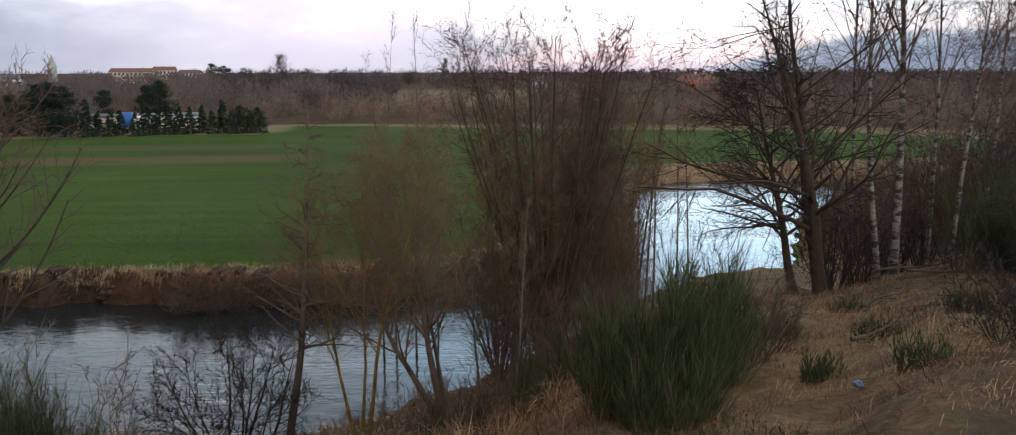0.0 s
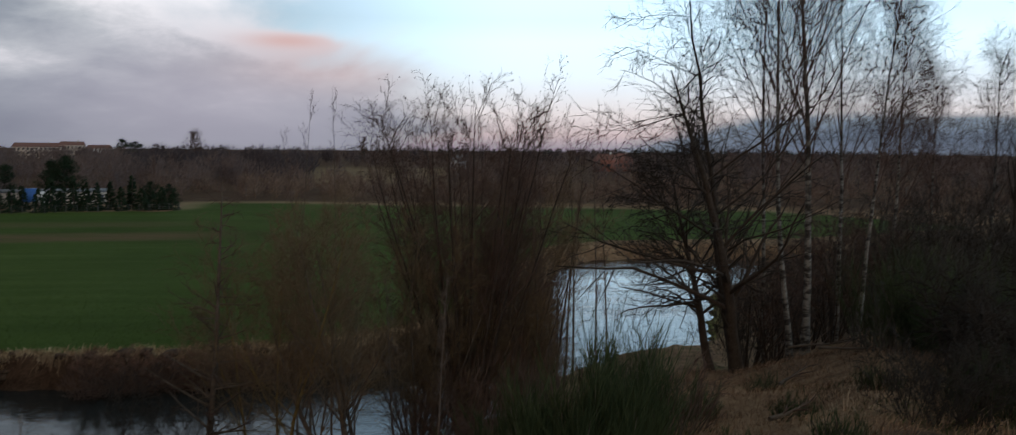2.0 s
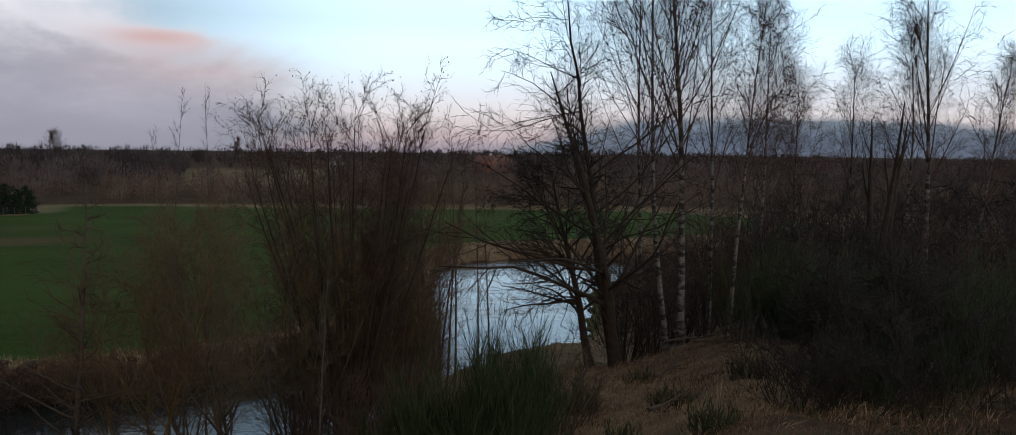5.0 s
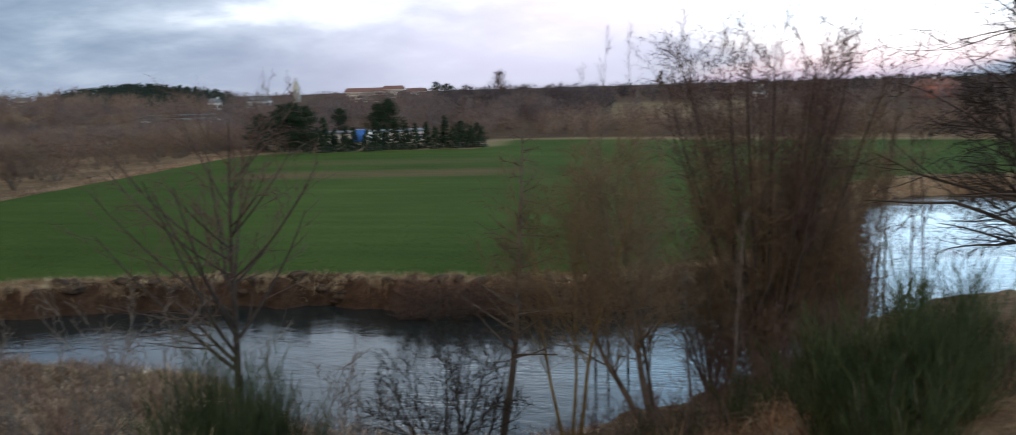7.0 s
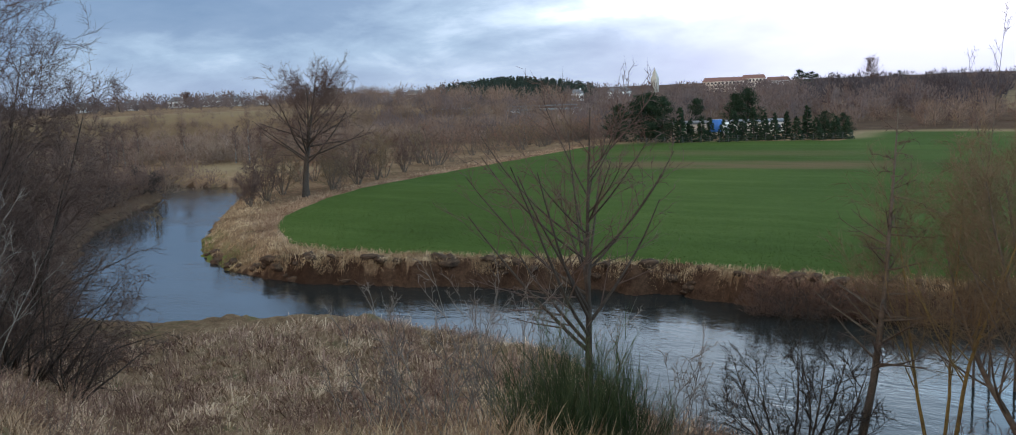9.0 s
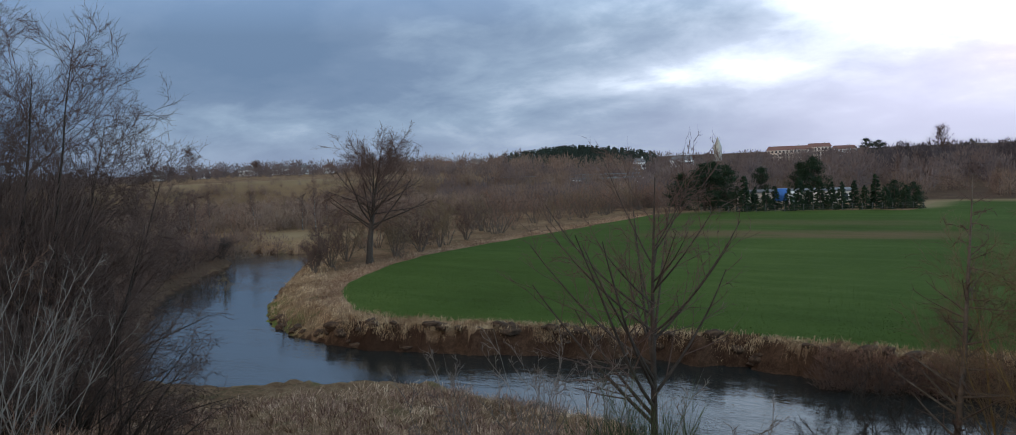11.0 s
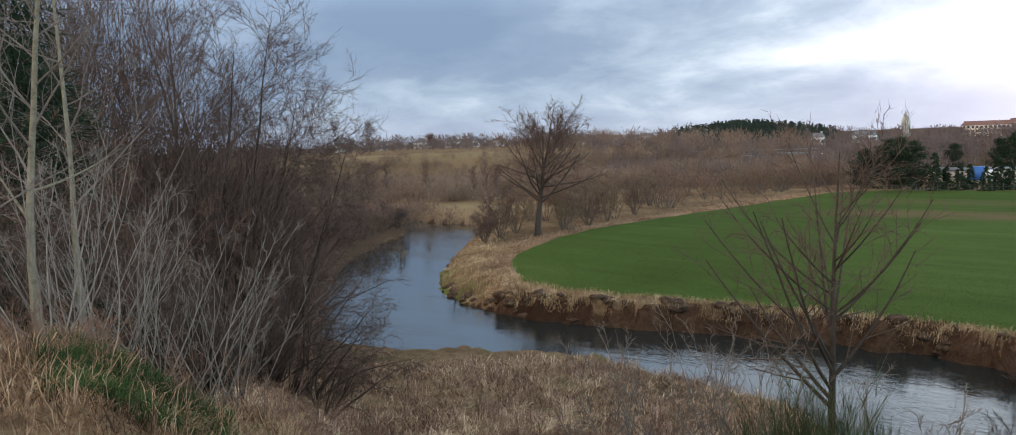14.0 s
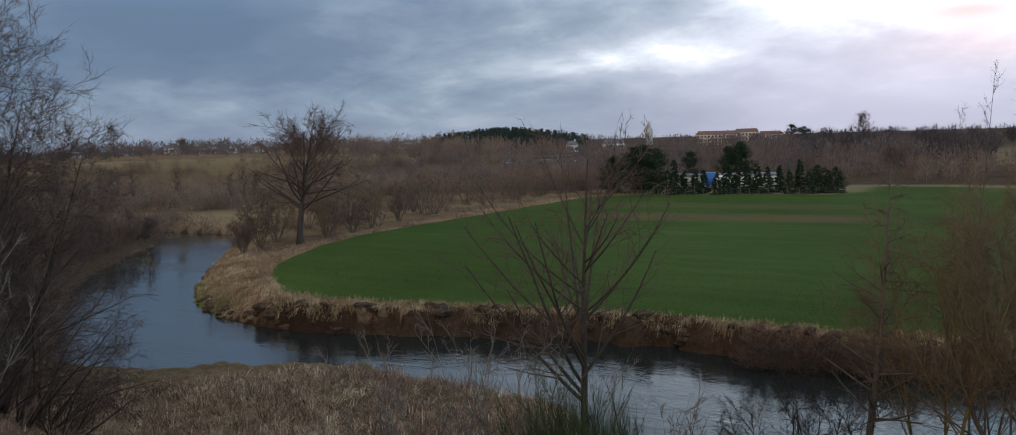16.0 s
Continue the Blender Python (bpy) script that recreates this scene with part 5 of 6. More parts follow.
def conifer_arrays(rng, tall, wide, whorls, per, needles):
    """A spruce: whorls of drooping boughs set with needle sprays."""
    P, Q = [], []
    for k in range(whorls):
        f = k / (whorls - 1)
        z = tall * (0.06 + 0.9 * f)
        n = max(4, int(per * (1 - 0.6 * f)))
        a = rng.uniform(0, 6.28, n)
        L = wide * (1 - f) ** 0.8 * rng.uniform(0.7, 1.15, n) + 0.03 * tall
        tip = np.stack([np.cos(a) * L, np.sin(a) * L, np.full(n, z) - 0.18 * L + rng.normal(0, 0.02 * tall, n)], -1)
        root = np.tile([0, 0, z], (n, 1))
        for j in range(needles):
            u = rng.uniform(0.25, 1.0, n)[:, None]
            p = root * (1 - u) + tip * u
            d = unit((tip - root) * 0.6 + rng.normal(0, 0.45, (n, 3)) * L[:, None] + [0, 0, -0.1])
            P.append(p)
            Q.append(p + d * (0.16 * wide + 0.06 * tall * rng.uniform(0.3, 1, (n, 1))))
    return np.concatenate(P), np.concatenate(Q)


def spruce(x, y, tall, wide, seed, label="dark green spruce at the field's far edge", group="spruce row", whorls=17, per=11, needles=6, r=None):
    rng = np.random.RandomState(seed)
    root = new("spruce")
    root.location = (x, y, height(x, y) - 0.1)
    tagged(root, label, "tree", group)
    t = np.array([[[0, 0, 0], [0, 0, tall * 0.5], [0, 0, tall * 0.97]]])
    add_part("trunk", *tubes(t, np.array([[0.02 * tall, 0.012 * tall, 0.003 * tall]]), 6), BARK_DARK, root)
    P, Q = conifer_arrays(rng, tall, wide, whorls, per, needles)
    add_part("crown", *spikes(P, Q, r or 0.022 * tall), NEEDLE, root, kind="stuff", smooth=False)
    return root


def pine(x, y, tall, wide, seed, label="broad dark pine beyond the field", from_=0.1, near=False):
    """A pine: trunk, limbs and rounded tufts of needles."""
    rng = np.random.RandomState(seed)
    root = new("pine")
    root.location = (x, y, height(x, y) - 0.1)
    tagged(root, label, "tree", "pines")
    t = np.array([[[0, 0, 0], [0.02 * tall, 0, tall * 0.5], [0, 0, tall * 0.95]]])
    add_part("trunk", *tubes(t, np.array([[0.025 * tall, 0.018 * tall, 0.005 * tall]]), 7), BARK_DARK, root)
    n = 70
    a, f = rng.uniform(0, 6.28, n), rng.uniform(from_, 1, n)
    rr = wide * np.sin(np.clip(f * 0.9 + 0.12, 0, 1) * math.pi) ** 0.6 * rng.uniform(0.3, 1, n)
    C = np.stack([np.cos(a) * rr, np.sin(a) * rr, f * tall * 0.95], -1)
    R0 = np.stack([np.zeros(n), np.zeros(n), C[:, 2] * 0.9], -1)
    add_part("bough_tangle", *tubes(np.stack([R0, (R0 + C) / 2 + [0, 0, 0.02 * tall], C], 1), np.tile([0.008 * tall, 0.006 * tall, 0.003 * tall], (n, 1)), 4), BARK_DARK, root, kind="stuff")
    per = 220 if near else 45
    P = np.repeat(C, per, 0) + rng.normal(0, 0.055 * tall, (n * per, 3)) * [1, 1, 0.6]
    Q = P + unit(rng.normal(0, 1, P.shape) + [0, 0, 0.3]) * ((0.022 if near else 0.05) * tall)
    add_part("crown", *spikes(P, Q, (0.0015 if near else 0.008) * tall), NEEDLE, root, kind="stuff", smooth=False)


def box_arrays(x0, x1, y0, y1, z0, z1):
    V = np.array([(x, y, z) for z in (z0, z1) for y in (y0, y1) for x in (x0, x1)], float)
    F = np.array([(0, 2, 3, 1), (4, 5, 7, 6), (0, 1, 5, 4), (2, 6, 7, 3), (0, 4, 6, 2), (1, 3, 7, 5)])
    return V, F


def roof_arrays(x0, x1, y0, y1, z0, z1):
    my, ov = (y0 + y1) / 2, 0.4
    V = np.array([(x0 - ov, y0 - ov, z0), (x1 + ov, y0 - ov, z0), (x1 + ov, y1 + ov, z0), (x0 - ov, y1 + ov, z0), (x0 + 1, my, z1), (x1 - 1, my, z1)], float)
    return V, [(0, 1, 5, 4), (2, 3, 4, 5), (1, 2, 5, 5), (3, 0, 4, 4), (0, 3, 2, 1)]


PLASTER_CREAM = material("plaster_cream", [(0.42, 0.34, 0.28), (0.54, 0.45, 0.38)], 0.6, bump=0)
BRICK_RED = material("red_brick_wall", [(0.24, 0.10, 0.075), (0.33, 0.145, 0.11)], 0.6, bump=0)
PLASTER_WHITE = material("plaster_white", [(0.50, 0.485, 0.46), (0.66, 0.645, 0.62)], 0.6, bump=0)
CHURCH_STONE = material("church_pale_stone", [(0.30, 0.28, 0.24), (0.42, 0.39, 0.34)], 0.6, bump=0)
ROOF_RED = material("roof_red_tiles", [(0.14, 0.072, 0.058), (0.21, 0.108, 0.088)], 1.5, bump=0.2)
ROOF_GREY = material("roof_grey", [(0.10, 0.10, 0.11), (0.20, 0.20, 0.21)], 1.5, bump=0.2)
WINDOW_DARK = material("window_dark_glass", [(0.02, 0.022, 0.026), (0.04, 0.042, 0.05)], 1.0, rough=0.15, bump=0, spec=0.5)
STEEL_GREY = material("painted_steel_grey", [(0.10, 0.11, 0.115), (0.18, 0.19, 0.195)], 1.0, rough=0.6, bump=0)
TRUCK_BLUE = material("truck_blue_paint", [(0.03, 0.09, 0.26), (0.05, 0.13, 0.33)], 0.8, rough=0.4, bump=0)
WIRE_GREY = material("galvanised_wire", [(0.06, 0.06, 0.06), (0.11, 0.11, 0.105)], 2.0, rough=0.6, bump=0)


def house(x, y, wide, deep, tall, roof, wall_mat, roof_mat, label, floors, bays, seed, name="house", turn=0.0, z=None, flat=False, chimney=True):
    root = new(name)
    root.location = (x, y, (height(x, y) if z is None else z) - 0.3)
    root.rotation_euler = (0, 0, turn)
    tagged(root, label, "house", "distant houses")
    add_part("wall", *box_arrays(-wide / 2, wide / 2, -deep / 2, deep / 2, 0, tall), wall_mat, root, smooth=False)
    if flat:
        add_part("roof", *box_arrays(-wide / 2 - 0.3, wide / 2 + 0.3, -deep / 2 - 0.3, deep / 2 + 0.3, tall, tall + roof), roof_mat, root, smooth=False)
    else:
        V, F = roof_arrays(-wide / 2, wide / 2, -deep / 2, deep / 2, tall, tall + roof)
        r = new("roof", mesh_from("roof", V.tolist(), [tuple(dict.fromkeys(f)) for f in F], roof_mat))
        r.parent = root
        if chimney:
            add_part("chimney", *box_arrays(wide * 0.2, wide * 0.2 + 0.8, -0.5, 0.4, tall + roof * 0.4, tall + roof + 0.8), PLASTER_WHITE, r, smooth=False)
    bw, bh = min(1.5, wide / bays * 0.5), min(1.5, tall / floors * 0.5)
    me = fast_mesh("window", *box_arrays(-bw / 2, bw / 2, -0.06, 0.06, -bh / 2, bh / 2), WINDOW_DARK)
    for fl in range(floors):
        for b in range(bays):
            w = new("window", me)
            w.parent = root
            w.location = (-wide / 2 + wide * (b + 0.5) / bays, -deep / 2 - 0.02, tall * (fl + 0.55) / floors)
    return root


def distance():
    rng = np.random.RandomState(700)
    # lone oak on the spit
    x, y = at(-48.4, 113)
    tree("lone_oak", x, y, 14.2, 0.42, "lone bare oak with a spreading crown on the far bank", seed=705, bark=BARK_DARK, twig=TWIG_BROWN, crook=0.05, limbs=44, limb_from=0.28, limb_to=0.92, limb_len=0.66, limb_angle=1.05, limb_lift=0.045, limb_taper=0.5,
         boughs=8, bough_len=0.42, twigs=5, twig_len=1.1, sprays=5, spray_len=0.7, twig_r=0.02, thick_limb=0.08)
    # scrub on the far bank, left of the field and along its margin
    kinds = []
    for k in range(6):
        mat = (TWIG_RUSSET, TWIG_OLIVE, TWIG_BROWN)[k % 3]
        b = tree("scrub_bush", 0, -300 - 10 * k, 4.5, 0.05, "bare brown scrub bush on the far bank", "bush", seed=710 + k, bark=BARK_BROWN, twig=mat, stems=7, spread=0.6, group="far bank scrub", z=0.0, crook=0.05, limbs=14, limb_from=0.12,
                 limb_len=0.42, limb_angle=0.65, limb_lift=0.06, boughs=2, bough_len=0.5, twigs=2, twig_len=0.8, sprays=2, spray_len=0.6, twig_r=0.02, thick_limb=1.0)
        kinds.append(b)
    spots = []
    for k in range(76):     # along the left margin of the field
        f = rng.uniform(0, 1)
        a = -49.5 + 21 * f
        d = np.interp(a, [-50, -46, -42, -38, -33, -29], [112, 118, 138, 160, 186, 205]) + rng.uniform(2, 26)
        spots.append((a, d, rng.uniform(0.6, 1.75)))
    for k in range(24):     # beyond the river's bend
        a = rng.uniform(-66, -46)
        spots.append((a, rng.uniform(158, 270), rng.uniform(0.7, 1.4)))
    for k in range(14):     # on the bank opposite the bend
        a = rng.uniform(-64, -58)
        spots.append((a, rng.uniform(128, 160), rng.uniform(0.5, 1.0)))
    for a, d, s in spots:
        x, y = at(a, d)
        if inside(np.array([x]), np.array([y]), FAR_SHORE + NEAR_SHORE)[0] or inside(np.array([x]), np.array([y]), FIELD)[0]:
            continue
        c = copy_thing(kinds[rng.randint(6)], pose(x, y, height(x, y) - 0.2, 0, 0, rng.uniform(0, 360)))
        c.scale = (s * 1.1, s * 1.1, s)
    for b, (a, d, s) in zip(kinds, [(-53.8, 80, 0.5), (-57.2, 112, 0.9), (-58.5, 116, 1.0), (-61.5, 118, 0.9), (-50.5, 108, 0.6), (-46.4, 116, 0.7)]):
        x, y = at(a, d)
        b.location = (x, y, height(x, y) - 0.2)
        b.scale = (s, s, s)
    # dark brush and a fallen bough where the river comes round the bend
    for k, (x, y, h, lean) in enumerate([(-113.5, 70.5, 3.6, (0.25, 0.1)), (-118, 76, 4.4, (0.5, 0.2)), (-122, 80, 4.0, (0.6, 0.1)), (-107, 63.5, 3.4, (0.2, 0.1)), (-127, 83, 4.2, (0.3, 0)), (-101.5, 57.5, 3.2, (0.2, 0.1)), (-109, 66, 6.0, (0, 0))]):
        tree("bend_willow", x - 1.5, y - 1.0, h, 0.13, "dark bare willow leaning over the river bend", "bush", seed=722 + k, bark=BARK_DARK, twig=TWIG_DARK if k % 2 else TWIG_BROWN, stems=4, spread=0.9, lean=lean, group="bend willows", crook=0.08, limbs=34, limb_from=0.15,
             limb_len=0.45, limb_angle=0.8, limb_lift=0.03, boughs=4, bough_len=0.5, twigs=3, twig_len=0.7, sprays=2, spray_len=0.5, twig_r=0.02, thick_limb=0.05)
    for k, (a, d, h) in enumerate([(-50.8, 112, 6.5), (-49.8, 117, 7.0), (-51.8, 108, 4.5), (-46.8, 119, 6.5), (-45.2, 124, 6.0), (-44.0, 130, 7.5), (-42.3, 141, 6.5)]):
        x, y = at(a, d)
        tree("margin_willow", x, y, h, 0.08, "rounded olive-brown bare willow beside the field", "bush", seed=780 + k, bark=BARK_BROWN, twig=TWIG_OLIVE if k % 2 else TWIG_BROWN, stems=9, spread=0.6, group="margin willows", crook=0.05, limbs=60, limb_from=0.12,
             limb_len=0.36, limb_angle=0.65, limb_lift=0.05, boughs=4, bough_len=0.5, twigs=3, twig_len=0.7, sprays=3, spray_len=0.5, twig_r=0.016, thick_limb=1.0)
    # dark bush hanging on the cut bank
    for k, (a, d, s) in enumerate([(-19.5, 56, 0.42), (-17.5, 55.6, 0.48), (-15.6, 55.6, 0.46), (-13.7, 55.4, 0.42), (-11.5, 55.5, 0.5)]):
        x, y = at(a, d)
        tree("bank_thicket", x, y - 0.8, 2.0, 0.03, "dark bare thicket hanging over the cut bank", "bush", seed=730 + k, bark=BARK_DARK, twig=TWIG_RUSSET, stems=9, spread=0.9, group="bank thickets", z=0.9, crook=0.08, limbs=40, limb_from=0.1,
             limb_len=0.45, limb_angle=0.8, limb_lift=0.0, boughs=4, bough_len=0.5, twigs=3, twig_len=0.35, sprays=3, spray_len=0.25, twig_r=0.010)
    # white far birches
    for k, (a, d, h) in enumerate([(-34.6, 200, 8.5), (-59.5, 190, 8), (-58.6, 195, 8.5), (-60.4, 188, 7.5), (-51.6, 178, 8), (-55.2, 185, 8), (-52.4, 182, 7), (-59.0, 200, 8), (-57.8, 192, 8), (-60.9, 196, 8), (-61.5, 190, 7), (-50.9, 190, 7), (-16.2, 300, 8), (-11, 240, 7)]):
        x, y = at(a, d)
        tree("birch", x, y, h, 0.12, "distant bare white birch in the scrub", seed=740 + k, bark=BARK_BIRCH, twig=TWIG_GREY if k == 0 else TWIG_BROWN, group="far birches", crook=0.02, limbs=22, limb_from=0.25, limb_len=0.3, limb_angle=0.6, limb_lift=0.06,
             boughs=4, bough_len=0.5, twigs=3, twig_len=0.8, sprays=1, spray_len=0.5, twig_r=0.025, thick_limb=0.2)
    # woods
    def ring(n, a0, a1, d0, d1, h0, h1):
        out = []
        for k in range(n):
            a = rng.uniform(a0, a1)
            d = math.sqrt(rng.uniform(d0 * d0, d1 * d1))
            if -29 < a < -13.5 and d < 225:
                continue
            x, y = at(a, d)
            out.append((x, y, rng.uniform(h0, h1)))
        return out
    far_wood("scrub_wood", ring(260, -16, 50, 212, 270, 2.5, 8) + ring(70, 8, 50, 190, 230, 3, 6), "bare russet scrub wood along the far edge of the field", SCRUB_FAR, 751, count=130, r=0.11, slim=0.55)
    far_wood("bare_wood", [p for p in ring(420, -30, 55, 270, 440, 4.5, 10) if not (-8 < math.degrees(math.atan2(p[0], p[1])) < 2 and math.hypot(p[0], p[1]) > 300)] + ring(90, -46, -28, 215, 330, 5, 8) + ring(150, -31, -10, 232, 430, 5, 11), "bare grey-brown deciduous wood on the rising ground", WOOD_HAZE, 752, count=115, r=0.14, slim=0.46)
    far_wood("dark_wood", ring(80, -17, -7, 330, 470, 7, 12.5) + ring(120, -7, 45, 450, 640, 6, 10.5), "dark bare wood rising behind the field", WOOD_DARK, 758, count=150, r=0.16, slim=0.5)
    far_wood("hill_wood", [p for p in ring(640, -32, 60, 440, 720, 5, 10.5) if not (-24.6 < math.degrees(math.atan2(p[0], p[1])) < -18 and math.hypot(p[0], p[1]) < 640)], "distant bare wood along the skyline", WOOD_HAZE, 753, count=90, r=0.2, slim=0.5)
    far_wood("flat_front_trees", ring(40, -24.6, -17.8, 480, 590, 6, 9.5), "bare trees below the blocks of flats", WOOD_HAZE, 757, count=120, r=0.2, slim=0.5)
    far_wood("plain_trees", ring(330, -75, -38, 470, 800, 5, 12.5) + ring(150, -75, -40, 400, 620, 3, 7), "distant bare trees along the plain", WOOD_HAZE, 754, count=90, r=0.2, slim=0.55)
    far_wood("dike_scrub", ring(420, -75, -46, 254, 288, 1.4, 4.0) + ring(420, -75, -42, 268, 294, 1.3, 3.2) + ring(150, -46, -31, 262, 292, 2, 5) + ring(150, -48, -30, 330, 560, 5, 11), "low bare scrub at the foot of the embankment", SCRUB_FAR, 755, count=100, r=0.11, slim=0.6)
    far_wood("willow_scrub", [p for p in ring(640, -70, -46, 152, 262, 2.4, 5.6) + ring(240, -46, -30, 205, 290, 3.0, 6.5) if math.hypot((p[0] + 130) / 2, p[1] - 104) > 9], "bare brown willow scrub covering the flood plain", SCRUB_FAR, 756, count=120, r=0.15, slim=0.65)
    for k, (a, d, h) in enumerate([(-58.65, 560, 17), (-55, 600, 9), (-13.9, 420, 16), (-4, 600, 14)]):
        x, y = at(a, d)
        tree("far_tree", x, y, h, 0.4, "distant rounded bare tree above the treeline", seed=760 + k, bark=BARK_DARK, twig=TWIG_BROWN, group="far trees", crook=0.05, limbs=30, limb_from=0.25, limb_len=0.42, limb_angle=0.8, boughs=5, bough_len=0.5, twigs=3,
             twig_len=2.0, sprays=2, spray_len=1.2, twig_r=0.06, thick_limb=1.0)
    # conifer wood on the hill
    P, Q = [], []
    for k in range(900):
        ridge = k >= 620
        a = rng.uniform(-4, 32) if ridge else rng.normal(-35.2, 2.6)
        if not (ridge or -40.6 < a < -30.2):
            continue
        x, y = at(a, rng.uniform(640, 760) if ridge else rng.uniform(560, 860))
        p, q = conifer_arrays(rng, rng.uniform(6, 8.5), 2.6, 7, 7, 2)
        z = height(x, y)
        P.append(p + [x, y, z])
        Q.append(q + [x, y, z])
    tagged(new("hill_conifers", fast_mesh("hill_conifers", *spikes(np.concatenate(P), np.concatenate(Q), 0.6), NEEDLE_HAZE)), "dark pine wood crowning the distant hill and ridge", "woods", kind="stuff")
    # spruces and pines at the far edge of the field
    for k, a in enumerate([-24.9, -24.3, -23.6, -23.1, -22.3, -21.7, -21.1, -20.5, -19.9, -19.3, -18.6, -18.0, -17.4, -16.9, -16.4, -15.8, -15.2]):
        x, y = at(a, 187 + rng.uniform(-2, 3))
        spruce(x, y, rng.uniform(4.6, 7.4) * (0.8 if a > -17 else 1), rng.uniform(1.3, 1.9), 770 + k)
    for k, (a, d, h, w) in enumerate([(-27.3, 192, 9.8, 4.2), (-26.0, 190, 9.6, 4.2), (-28.6, 196, 8.2, 3.4), (-26.7, 196, 10.2, 3.8), (-20.9, 225, 10.5, 3.2), (-21.6, 226, 9, 2.8), (-16.4, 205, 5, 3), (-15.4, 200, 4.6, 2.6), (-23.9, 240, 8, 3), (-12.4, 520, 10, 5), (-17.9, 560, 12, 7), (-17.2, 560, 11, 6),
                                      (-86, 40, 14, 3.5)]):
        x, y = at(a, d)
        pine(x, y, h, w, 790 + k, "tall dark conifer behind the aspens" if a < -70 else "broad dark pine beyond the field", 0.05, a < -70)
    for k, (a, d, h, w) in enumerate([(-79.2, 30, 16, 2.8), (-81.6, 27, 15, 2.6), (-84, 32, 17, 3.0)]):
        x, y = at(a, d)
        spruce(x, y, h, w, 795 + k, "tall dark spruce behind the aspens", "bank spruces", 30, 15, 16, 0.025)
    # dense tangle of twigs along the river bank under the alders
    rng2 = np.random.RandomState(880)
    pieces = []
    for k in range(46):
        a, d = rng2.uniform(-86, -62.5), rng2.uniform(40, 58)
        x, y = at(a, d)
        if inside(np.array([x]), np.array([y]), FAR_SHORE + NEAR_SHORE)[0]:
            continue
        h = rng2.uniform(5, 9) * (0.6 if a > -65 else 1.55 if a < -68 else 1)
        v, f = bare_clump(rng2, h, h * 0.42, 700, 0.014)
        pieces.append((v + [x, y, height(x, y) - 0.3], f))
    tagged(new("bank_tangle", fast_mesh("bank_tangle", *joined(pieces), TWIG_RUSSET)), "reddish-brown tangle of bare twigs along the bank", "undergrowth", kind="stuff")
    def tangle(name, spots, mat, label, seed, count=600, r=0.011):
        r2 = np.random.RandomState(seed)
        got = []
        for a, d, h, w in spots:
            x, y = at(a, d)
            v, f = bare_clump(r2, h, w, count, r)
            got.append((v + [x, y, max(height(x, y), 0.0) - 0.2], f))
        tagged(new(name, fast_mesh(name, *joined(got), mat)), label, "undergrowth", kind="stuff")
    tangle("shore_tangle", [(1.2, 36, 4.6, 1.9), (2.8, 38, 5.0, 2.0), (4.4, 39, 5.2, 2.0), (5.8, 40, 5.2, 1.9), (7.0, 41, 4.6, 1.6), (0.4, 29, 3.4, 1.5), (2.2, 30, 3.6, 1.6), (4.0, 31, 3.8, 1.6), (5.6, 33, 4.0, 1.6), (6.8, 35, 3.8, 1.4),
                            (5.6, 42, 6.2, 1.8), (6.5, 44, 6.4, 1.6), (7.3, 46, 6.0, 1.3), (6.2, 38, 5.4, 1.3), (0.2, 31, 4.4, 1.6), (3.0, 34, 8.0, 2.2), (4.6, 35, 8.4, 2.2), (6.0, 36, 8.4, 2.0), (1.4, 34, 7.6, 2.0), (7.0, 39, 7.6, 1.4)], TWIG_BROWN, "brown tangle of twigs on the near shore", 882, 900)
    tangle("bend_tangle", [(math.degrees(math.atan2(x, y)), math.hypot(x, y), h, w) for x, y, h, w in ((-82, 42, 3.2, 2.0), (-86, 44.5, 3.6, 2.2), (-90.5, 47.5, 3.4, 2.0), (-95, 51, 4.0, 2.2), (-99.5, 55, 3.4, 2.0), (-104, 60, 4.2, 2.4), (-108.5, 64.5, 3.6, 2.2), (-114, 70, 4.4, 2.4), (-119, 75.5, 4.2, 2.4), (-125, 80, 4.4, 2.6), (-133, 81.5, 4.6, 2.8), (-93, 44, 5.5, 2.6), (-103, 54, 6.0, 2.6), (-112, 62, 6.0, 2.8), (-122, 71, 6.4, 3.0), (-86, 38, 5.0, 2.6))], TWIG_BROWN, "brown brush along the bank before the river bend", 886, 520, 0.02)
    tangle("overhang_tangle", [(a, 54.6, 2.2, 1.5) for a in (-20, -18.6, -17.2, -15.8, -14.4, -13, -11.4, -10)], TWIG_BROWN, "dark twig tangle hanging over the far bank", 883, 650, 0.018)
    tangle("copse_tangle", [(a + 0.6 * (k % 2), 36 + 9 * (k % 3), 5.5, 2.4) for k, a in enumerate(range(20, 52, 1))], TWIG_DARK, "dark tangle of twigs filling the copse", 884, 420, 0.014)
    tangle("thicket_tangle", [(a, 37 + 3 * (k % 2), 17 if a < -71 else 12, 2.8) for k, a in enumerate(range(-84, -66, 2))], TWIG_BROWN, "brown mass of twigs behind the bank bushes", 885, 1000, 0.015)
    # depot behind the spruces
    x, y = at(-22, 214)
    house(x, y, 24, 9, 2.8, 0.4, PLASTER_CREAM, ROOF_GREY, "long white depot hall behind the spruces", 1, 10, 801, "depot_hall", radians(20), flat=True)
    x, y = at(-22.75, 203)
    truck = new("truck")
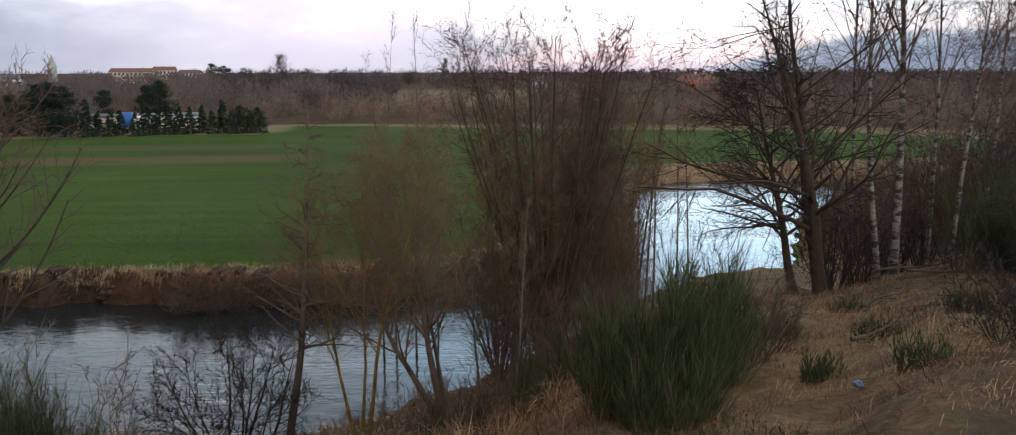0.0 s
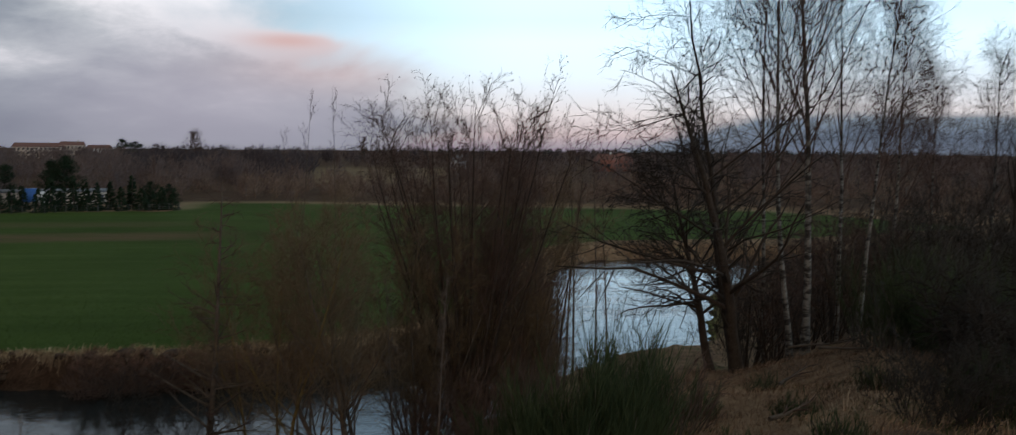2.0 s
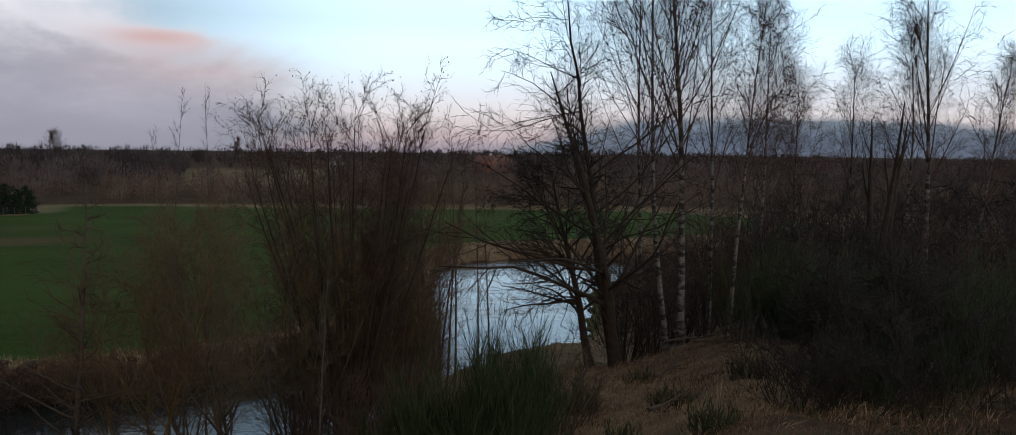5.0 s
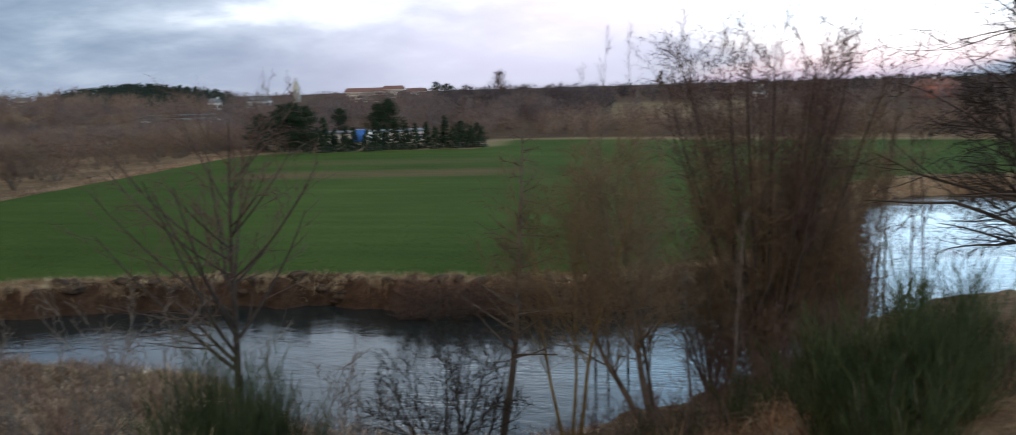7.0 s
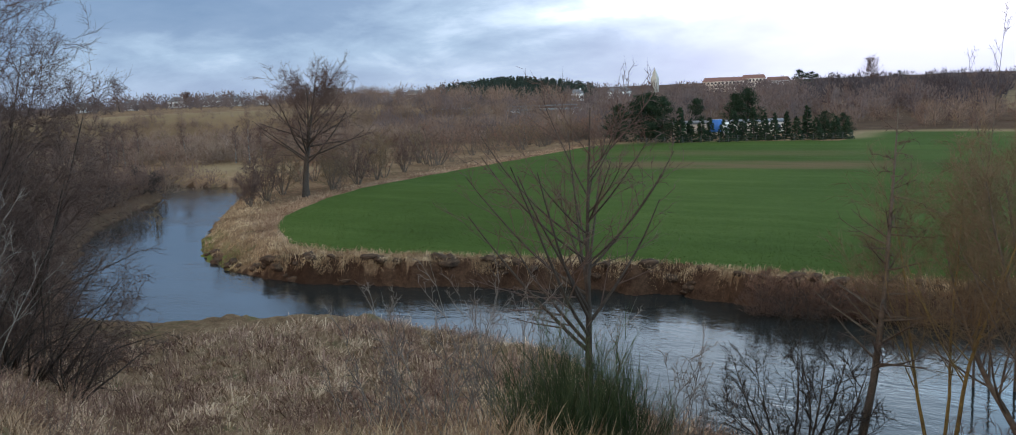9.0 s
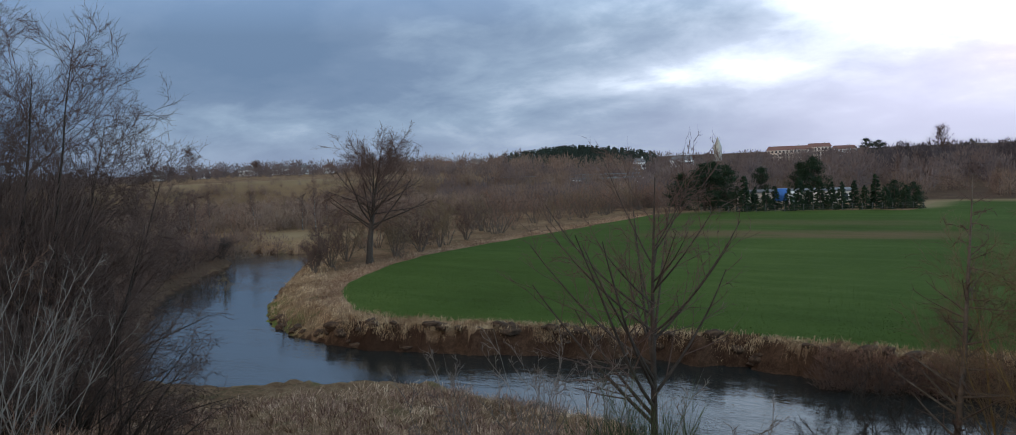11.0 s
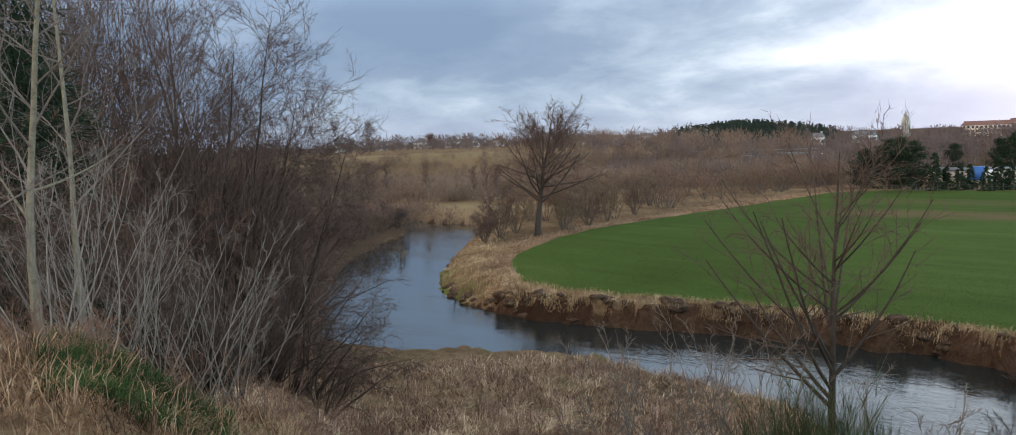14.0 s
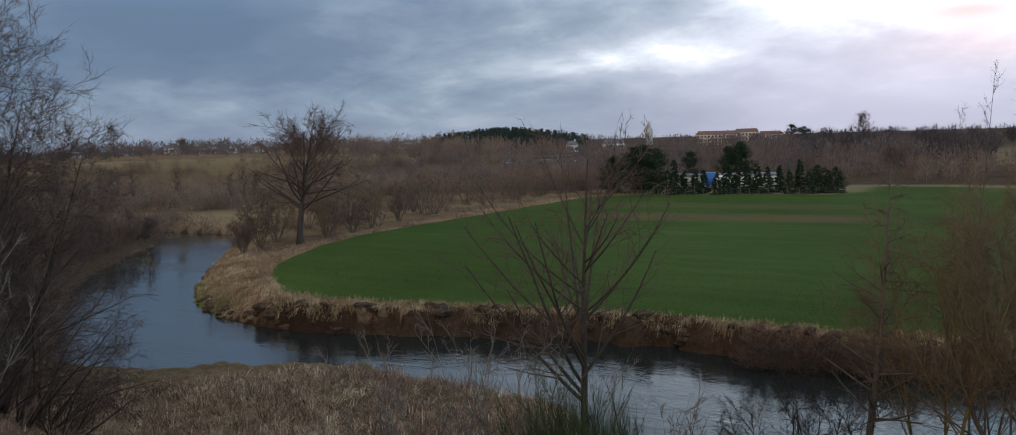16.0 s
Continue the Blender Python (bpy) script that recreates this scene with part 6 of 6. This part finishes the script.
    truck.location, truck.rotation_euler = (x, y, height(x, y)), (0, 0, radians(20))
    tagged(truck, "blue box lorry parked behind the spruces", "truck")
    add_part("box_body", *box_arrays(-1.3, 1.3, -1.2, 1.2, 1.0, 3.7), TRUCK_BLUE, truck, smooth=False)
    add_part("cab", *box_arrays(1.4, 3.0, -1.15, 1.15, 0.8, 3.0), PLASTER_WHITE, truck, smooth=False)
    for wx in (-0.8, 2.2):
        for wy in (-1.1, 1.1):
            P = np.array([[[wx, wy - 0.15, 0.5], [wx, wy + 0.15, 0.5]]])
            w = add_part("wheel", *tubes(P, np.array([[0.5, 0.5]]), 12), BARK_DARK, truck)
            H = np.array([[[wx, wy - 0.17, 0.5], [wx, wy + 0.17, 0.5]]])
            add_part("rim", *tubes(H, np.array([[0.28, 0.28]]), 10), STEEL_GREY, w)
    # wire fence before the spruces
    fence = new("wire_fence")
    fence.location = (0, 0, 0)
    tagged(fence, "low grey wire fence on posts at the field's far edge", "fence")
    pts = [at(a, 183) for a in np.arange(-27.5, -14.5, 0.55)]
    pz = [height(*p) for p in pts]
    post = fast_mesh("post", *tubes(np.array([[[0, 0, -0.2], [0, 0, 1.4]]]), np.array([[0.05, 0.05]]), 5), WIRE_GREY)
    for (x, y), z in zip(pts, pz):
        o = new("post", post)
        o.parent, o.location = fence, (x, y, z)
    for h in (0.4, 0.85, 1.25):
        P = np.array([[(x, y, z + h) for (x, y), z in zip(pts, pz)]])
        add_part("rail", *tubes(P, np.full((1, len(pts)), 0.012), 4), WIRE_GREY, fence)
    # flats, church and houses
    x, y = at(-22.2, 620)
    house(x, y, 28, 12, 7.4, 2.6, PLASTER_CREAM, ROOF_RED, "cream three-storey block of flats with red roof", 3, 12, 811, "apartment_block", radians(22), z=6.6)
    x, y = at(-20.5, 622)
    house(x, y, 15, 12, 8.6, 2.4, PLASTER_CREAM, ROOF_RED, "cream taller block of flats with red roof", 3, 7, 812, "apartment_block", radians(20), z=6.6)
    x, y = at(-19.1, 625)
    house(x, y, 15, 12, 7.0, 2.4, PLASTER_WHITE, ROOF_RED, "white block of flats with red roof", 3, 7, 813, "apartment_block", radians(18), z=6.2)
    x, y = at(-26.4, 700)
    tower = new("church_tower")
    tower.location = (x, y, 6)
    tagged(tower, "pale distant church tower with a pointed spire", "tower")
    add_part("shaft", *box_arrays(-2.2, 2.2, -2.2, 2.2, 0, 11), CHURCH_STONE, tower, smooth=False)
    sp = new("spire", mesh_from("spire", [(-2.5, -2.5, 11), (2.5, -2.5, 11), (2.5, 2.5, 11), (-2.5, 2.5, 11), (0, 0, 20)], [(0, 1, 4), (1, 2, 4), (2, 3, 4), (3, 0, 4), (3, 2, 1, 0)], CHURCH_STONE))
    sp.parent = tower
    for k, (a, d, w, wall, roof, el) in enumerate([(-60.5, 640, 11, PLASTER_WHITE, ROOF_GREY, 0), (-58.0, 640, 9, PLASTER_WHITE, ROOF_GREY, 0), (-55.4, 660, 14, PLASTER_WHITE, ROOF_GREY, 0), (-53.4, 650, 16, PLASTER_WHITE, ROOF_GREY, 0), (-52.2, 640, 12, PLASTER_WHITE, ROOF_GREY, 0),
                                               (-50.6, 660, 9, PLASTER_WHITE, ROOF_RED, 0), (-46.4, 700, 10, PLASTER_WHITE, ROOF_GREY, 0), (-45.6, 700, 10, PLASTER_WHITE, ROOF_RED, 0), (-44.9, 710, 10, PLASTER_CREAM, ROOF_RED, 0), (-44.0, 700, 12, PLASTER_WHITE, ROOF_GREY, 0),
                                               (-43.2, 720, 10, PLASTER_WHITE, ROOF_RED, 0), (-42.4, 700, 10, PLASTER_WHITE, ROOF_GREY, 0), (-41.4, 690, 14, PLASTER_WHITE, ROOF_GREY, 0), (11.3, 430, 12, BRICK_RED, ROOF_RED, 0), (12.3, 436, 10, BRICK_RED, ROOF_RED, 0),
                                               (-14.1, 450, 10, PLASTER_WHITE, ROOF_RED, 0), (-31.2, 520, 8, PLASTER_WHITE, ROOF_GREY, 0), (-28.6, 560, 16, PLASTER_WHITE, ROOF_GREY, 0), (2.0, 430, 6, PLASTER_WHITE, ROOF_GREY, 0)]):
        x, y = at(a, d)
        house(x, y, w * 0.8, 8, 5.6 if wall is BRICK_RED else 4.4, 2.8 if wall is BRICK_RED else 2.4, wall, roof, "small distant house with %s walls and %s roof" % ("white" if wall is PLASTER_WHITE else "red brick" if wall is BRICK_RED else "cream", "red" if roof is ROOF_RED else "grey"), 1, 3, 820 + k, turn=radians(-a + rng.uniform(-25, 25)))
    # railway bridge: deck on a steel truss between pale abutments
    p0, p1 = np.array(at(-40.3, 312)), np.array(at(-31.2, 300))
    mid, span = (p0 + p1) / 2, float(np.linalg.norm(p1 - p0))
    bridge = new("railway_bridge")
    bridge.location, bridge.rotation_euler = (mid[0], mid[1], 7.3), (0, 0, math.atan2(p1[1] - p0[1], p1[0] - p0[0]))
    tagged(bridge, "grey steel railway bridge with a truss under its deck", "bridge")
    h = span / 2
    add_part("deck", *box_arrays(-h, h, -2.2, 2.2, -0.6, 0), STEEL_GREY, bridge, smooth=False)
    for s in (-2.1, 2.1):
        add_part("railing", *box_arrays(-h, h, s - 0.05, s + 0.05, 0.95, 1.1), STEEL_GREY, bridge, smooth=False)
        add_part("bottom_chord", *box_arrays(-h * 0.45, h * 0.1, s - 0.15, s + 0.15, -4.2, -3.9), STEEL_GREY, bridge, smooth=False)
        for k in range(8):
            x0, w = -h * 0.45 + k * h * 0.55 / 8, h * 0.55 / 8
            P = np.array([[[x0, s, -4.0 if k % 2 else -0.6], [x0 + w, s, -0.6 if k % 2 else -4.0]]], float)
            add_part("brace", *tubes(P, np.full((1, 2), 0.17), 5), STEEL_GREY, bridge)
    post = fast_mesh("railing_post", *box_arrays(-0.06, 0.06, -0.06, 0.06, 0, 1.0), STEEL_GREY)
    for k in range(25):
        o = new("railing_post", post)
        o.parent, o.location = bridge, (-h + 2 * h * k / 24, -2.1, 0)
    for s in (-h, -h * 0.48, h * 0.13, h):
        add_part("pier", *box_arrays(s - 1.5, s + 1.5, -2.4, 2.4, -7, -0.6), PLASTER_WHITE, bridge, smooth=False)


distance()
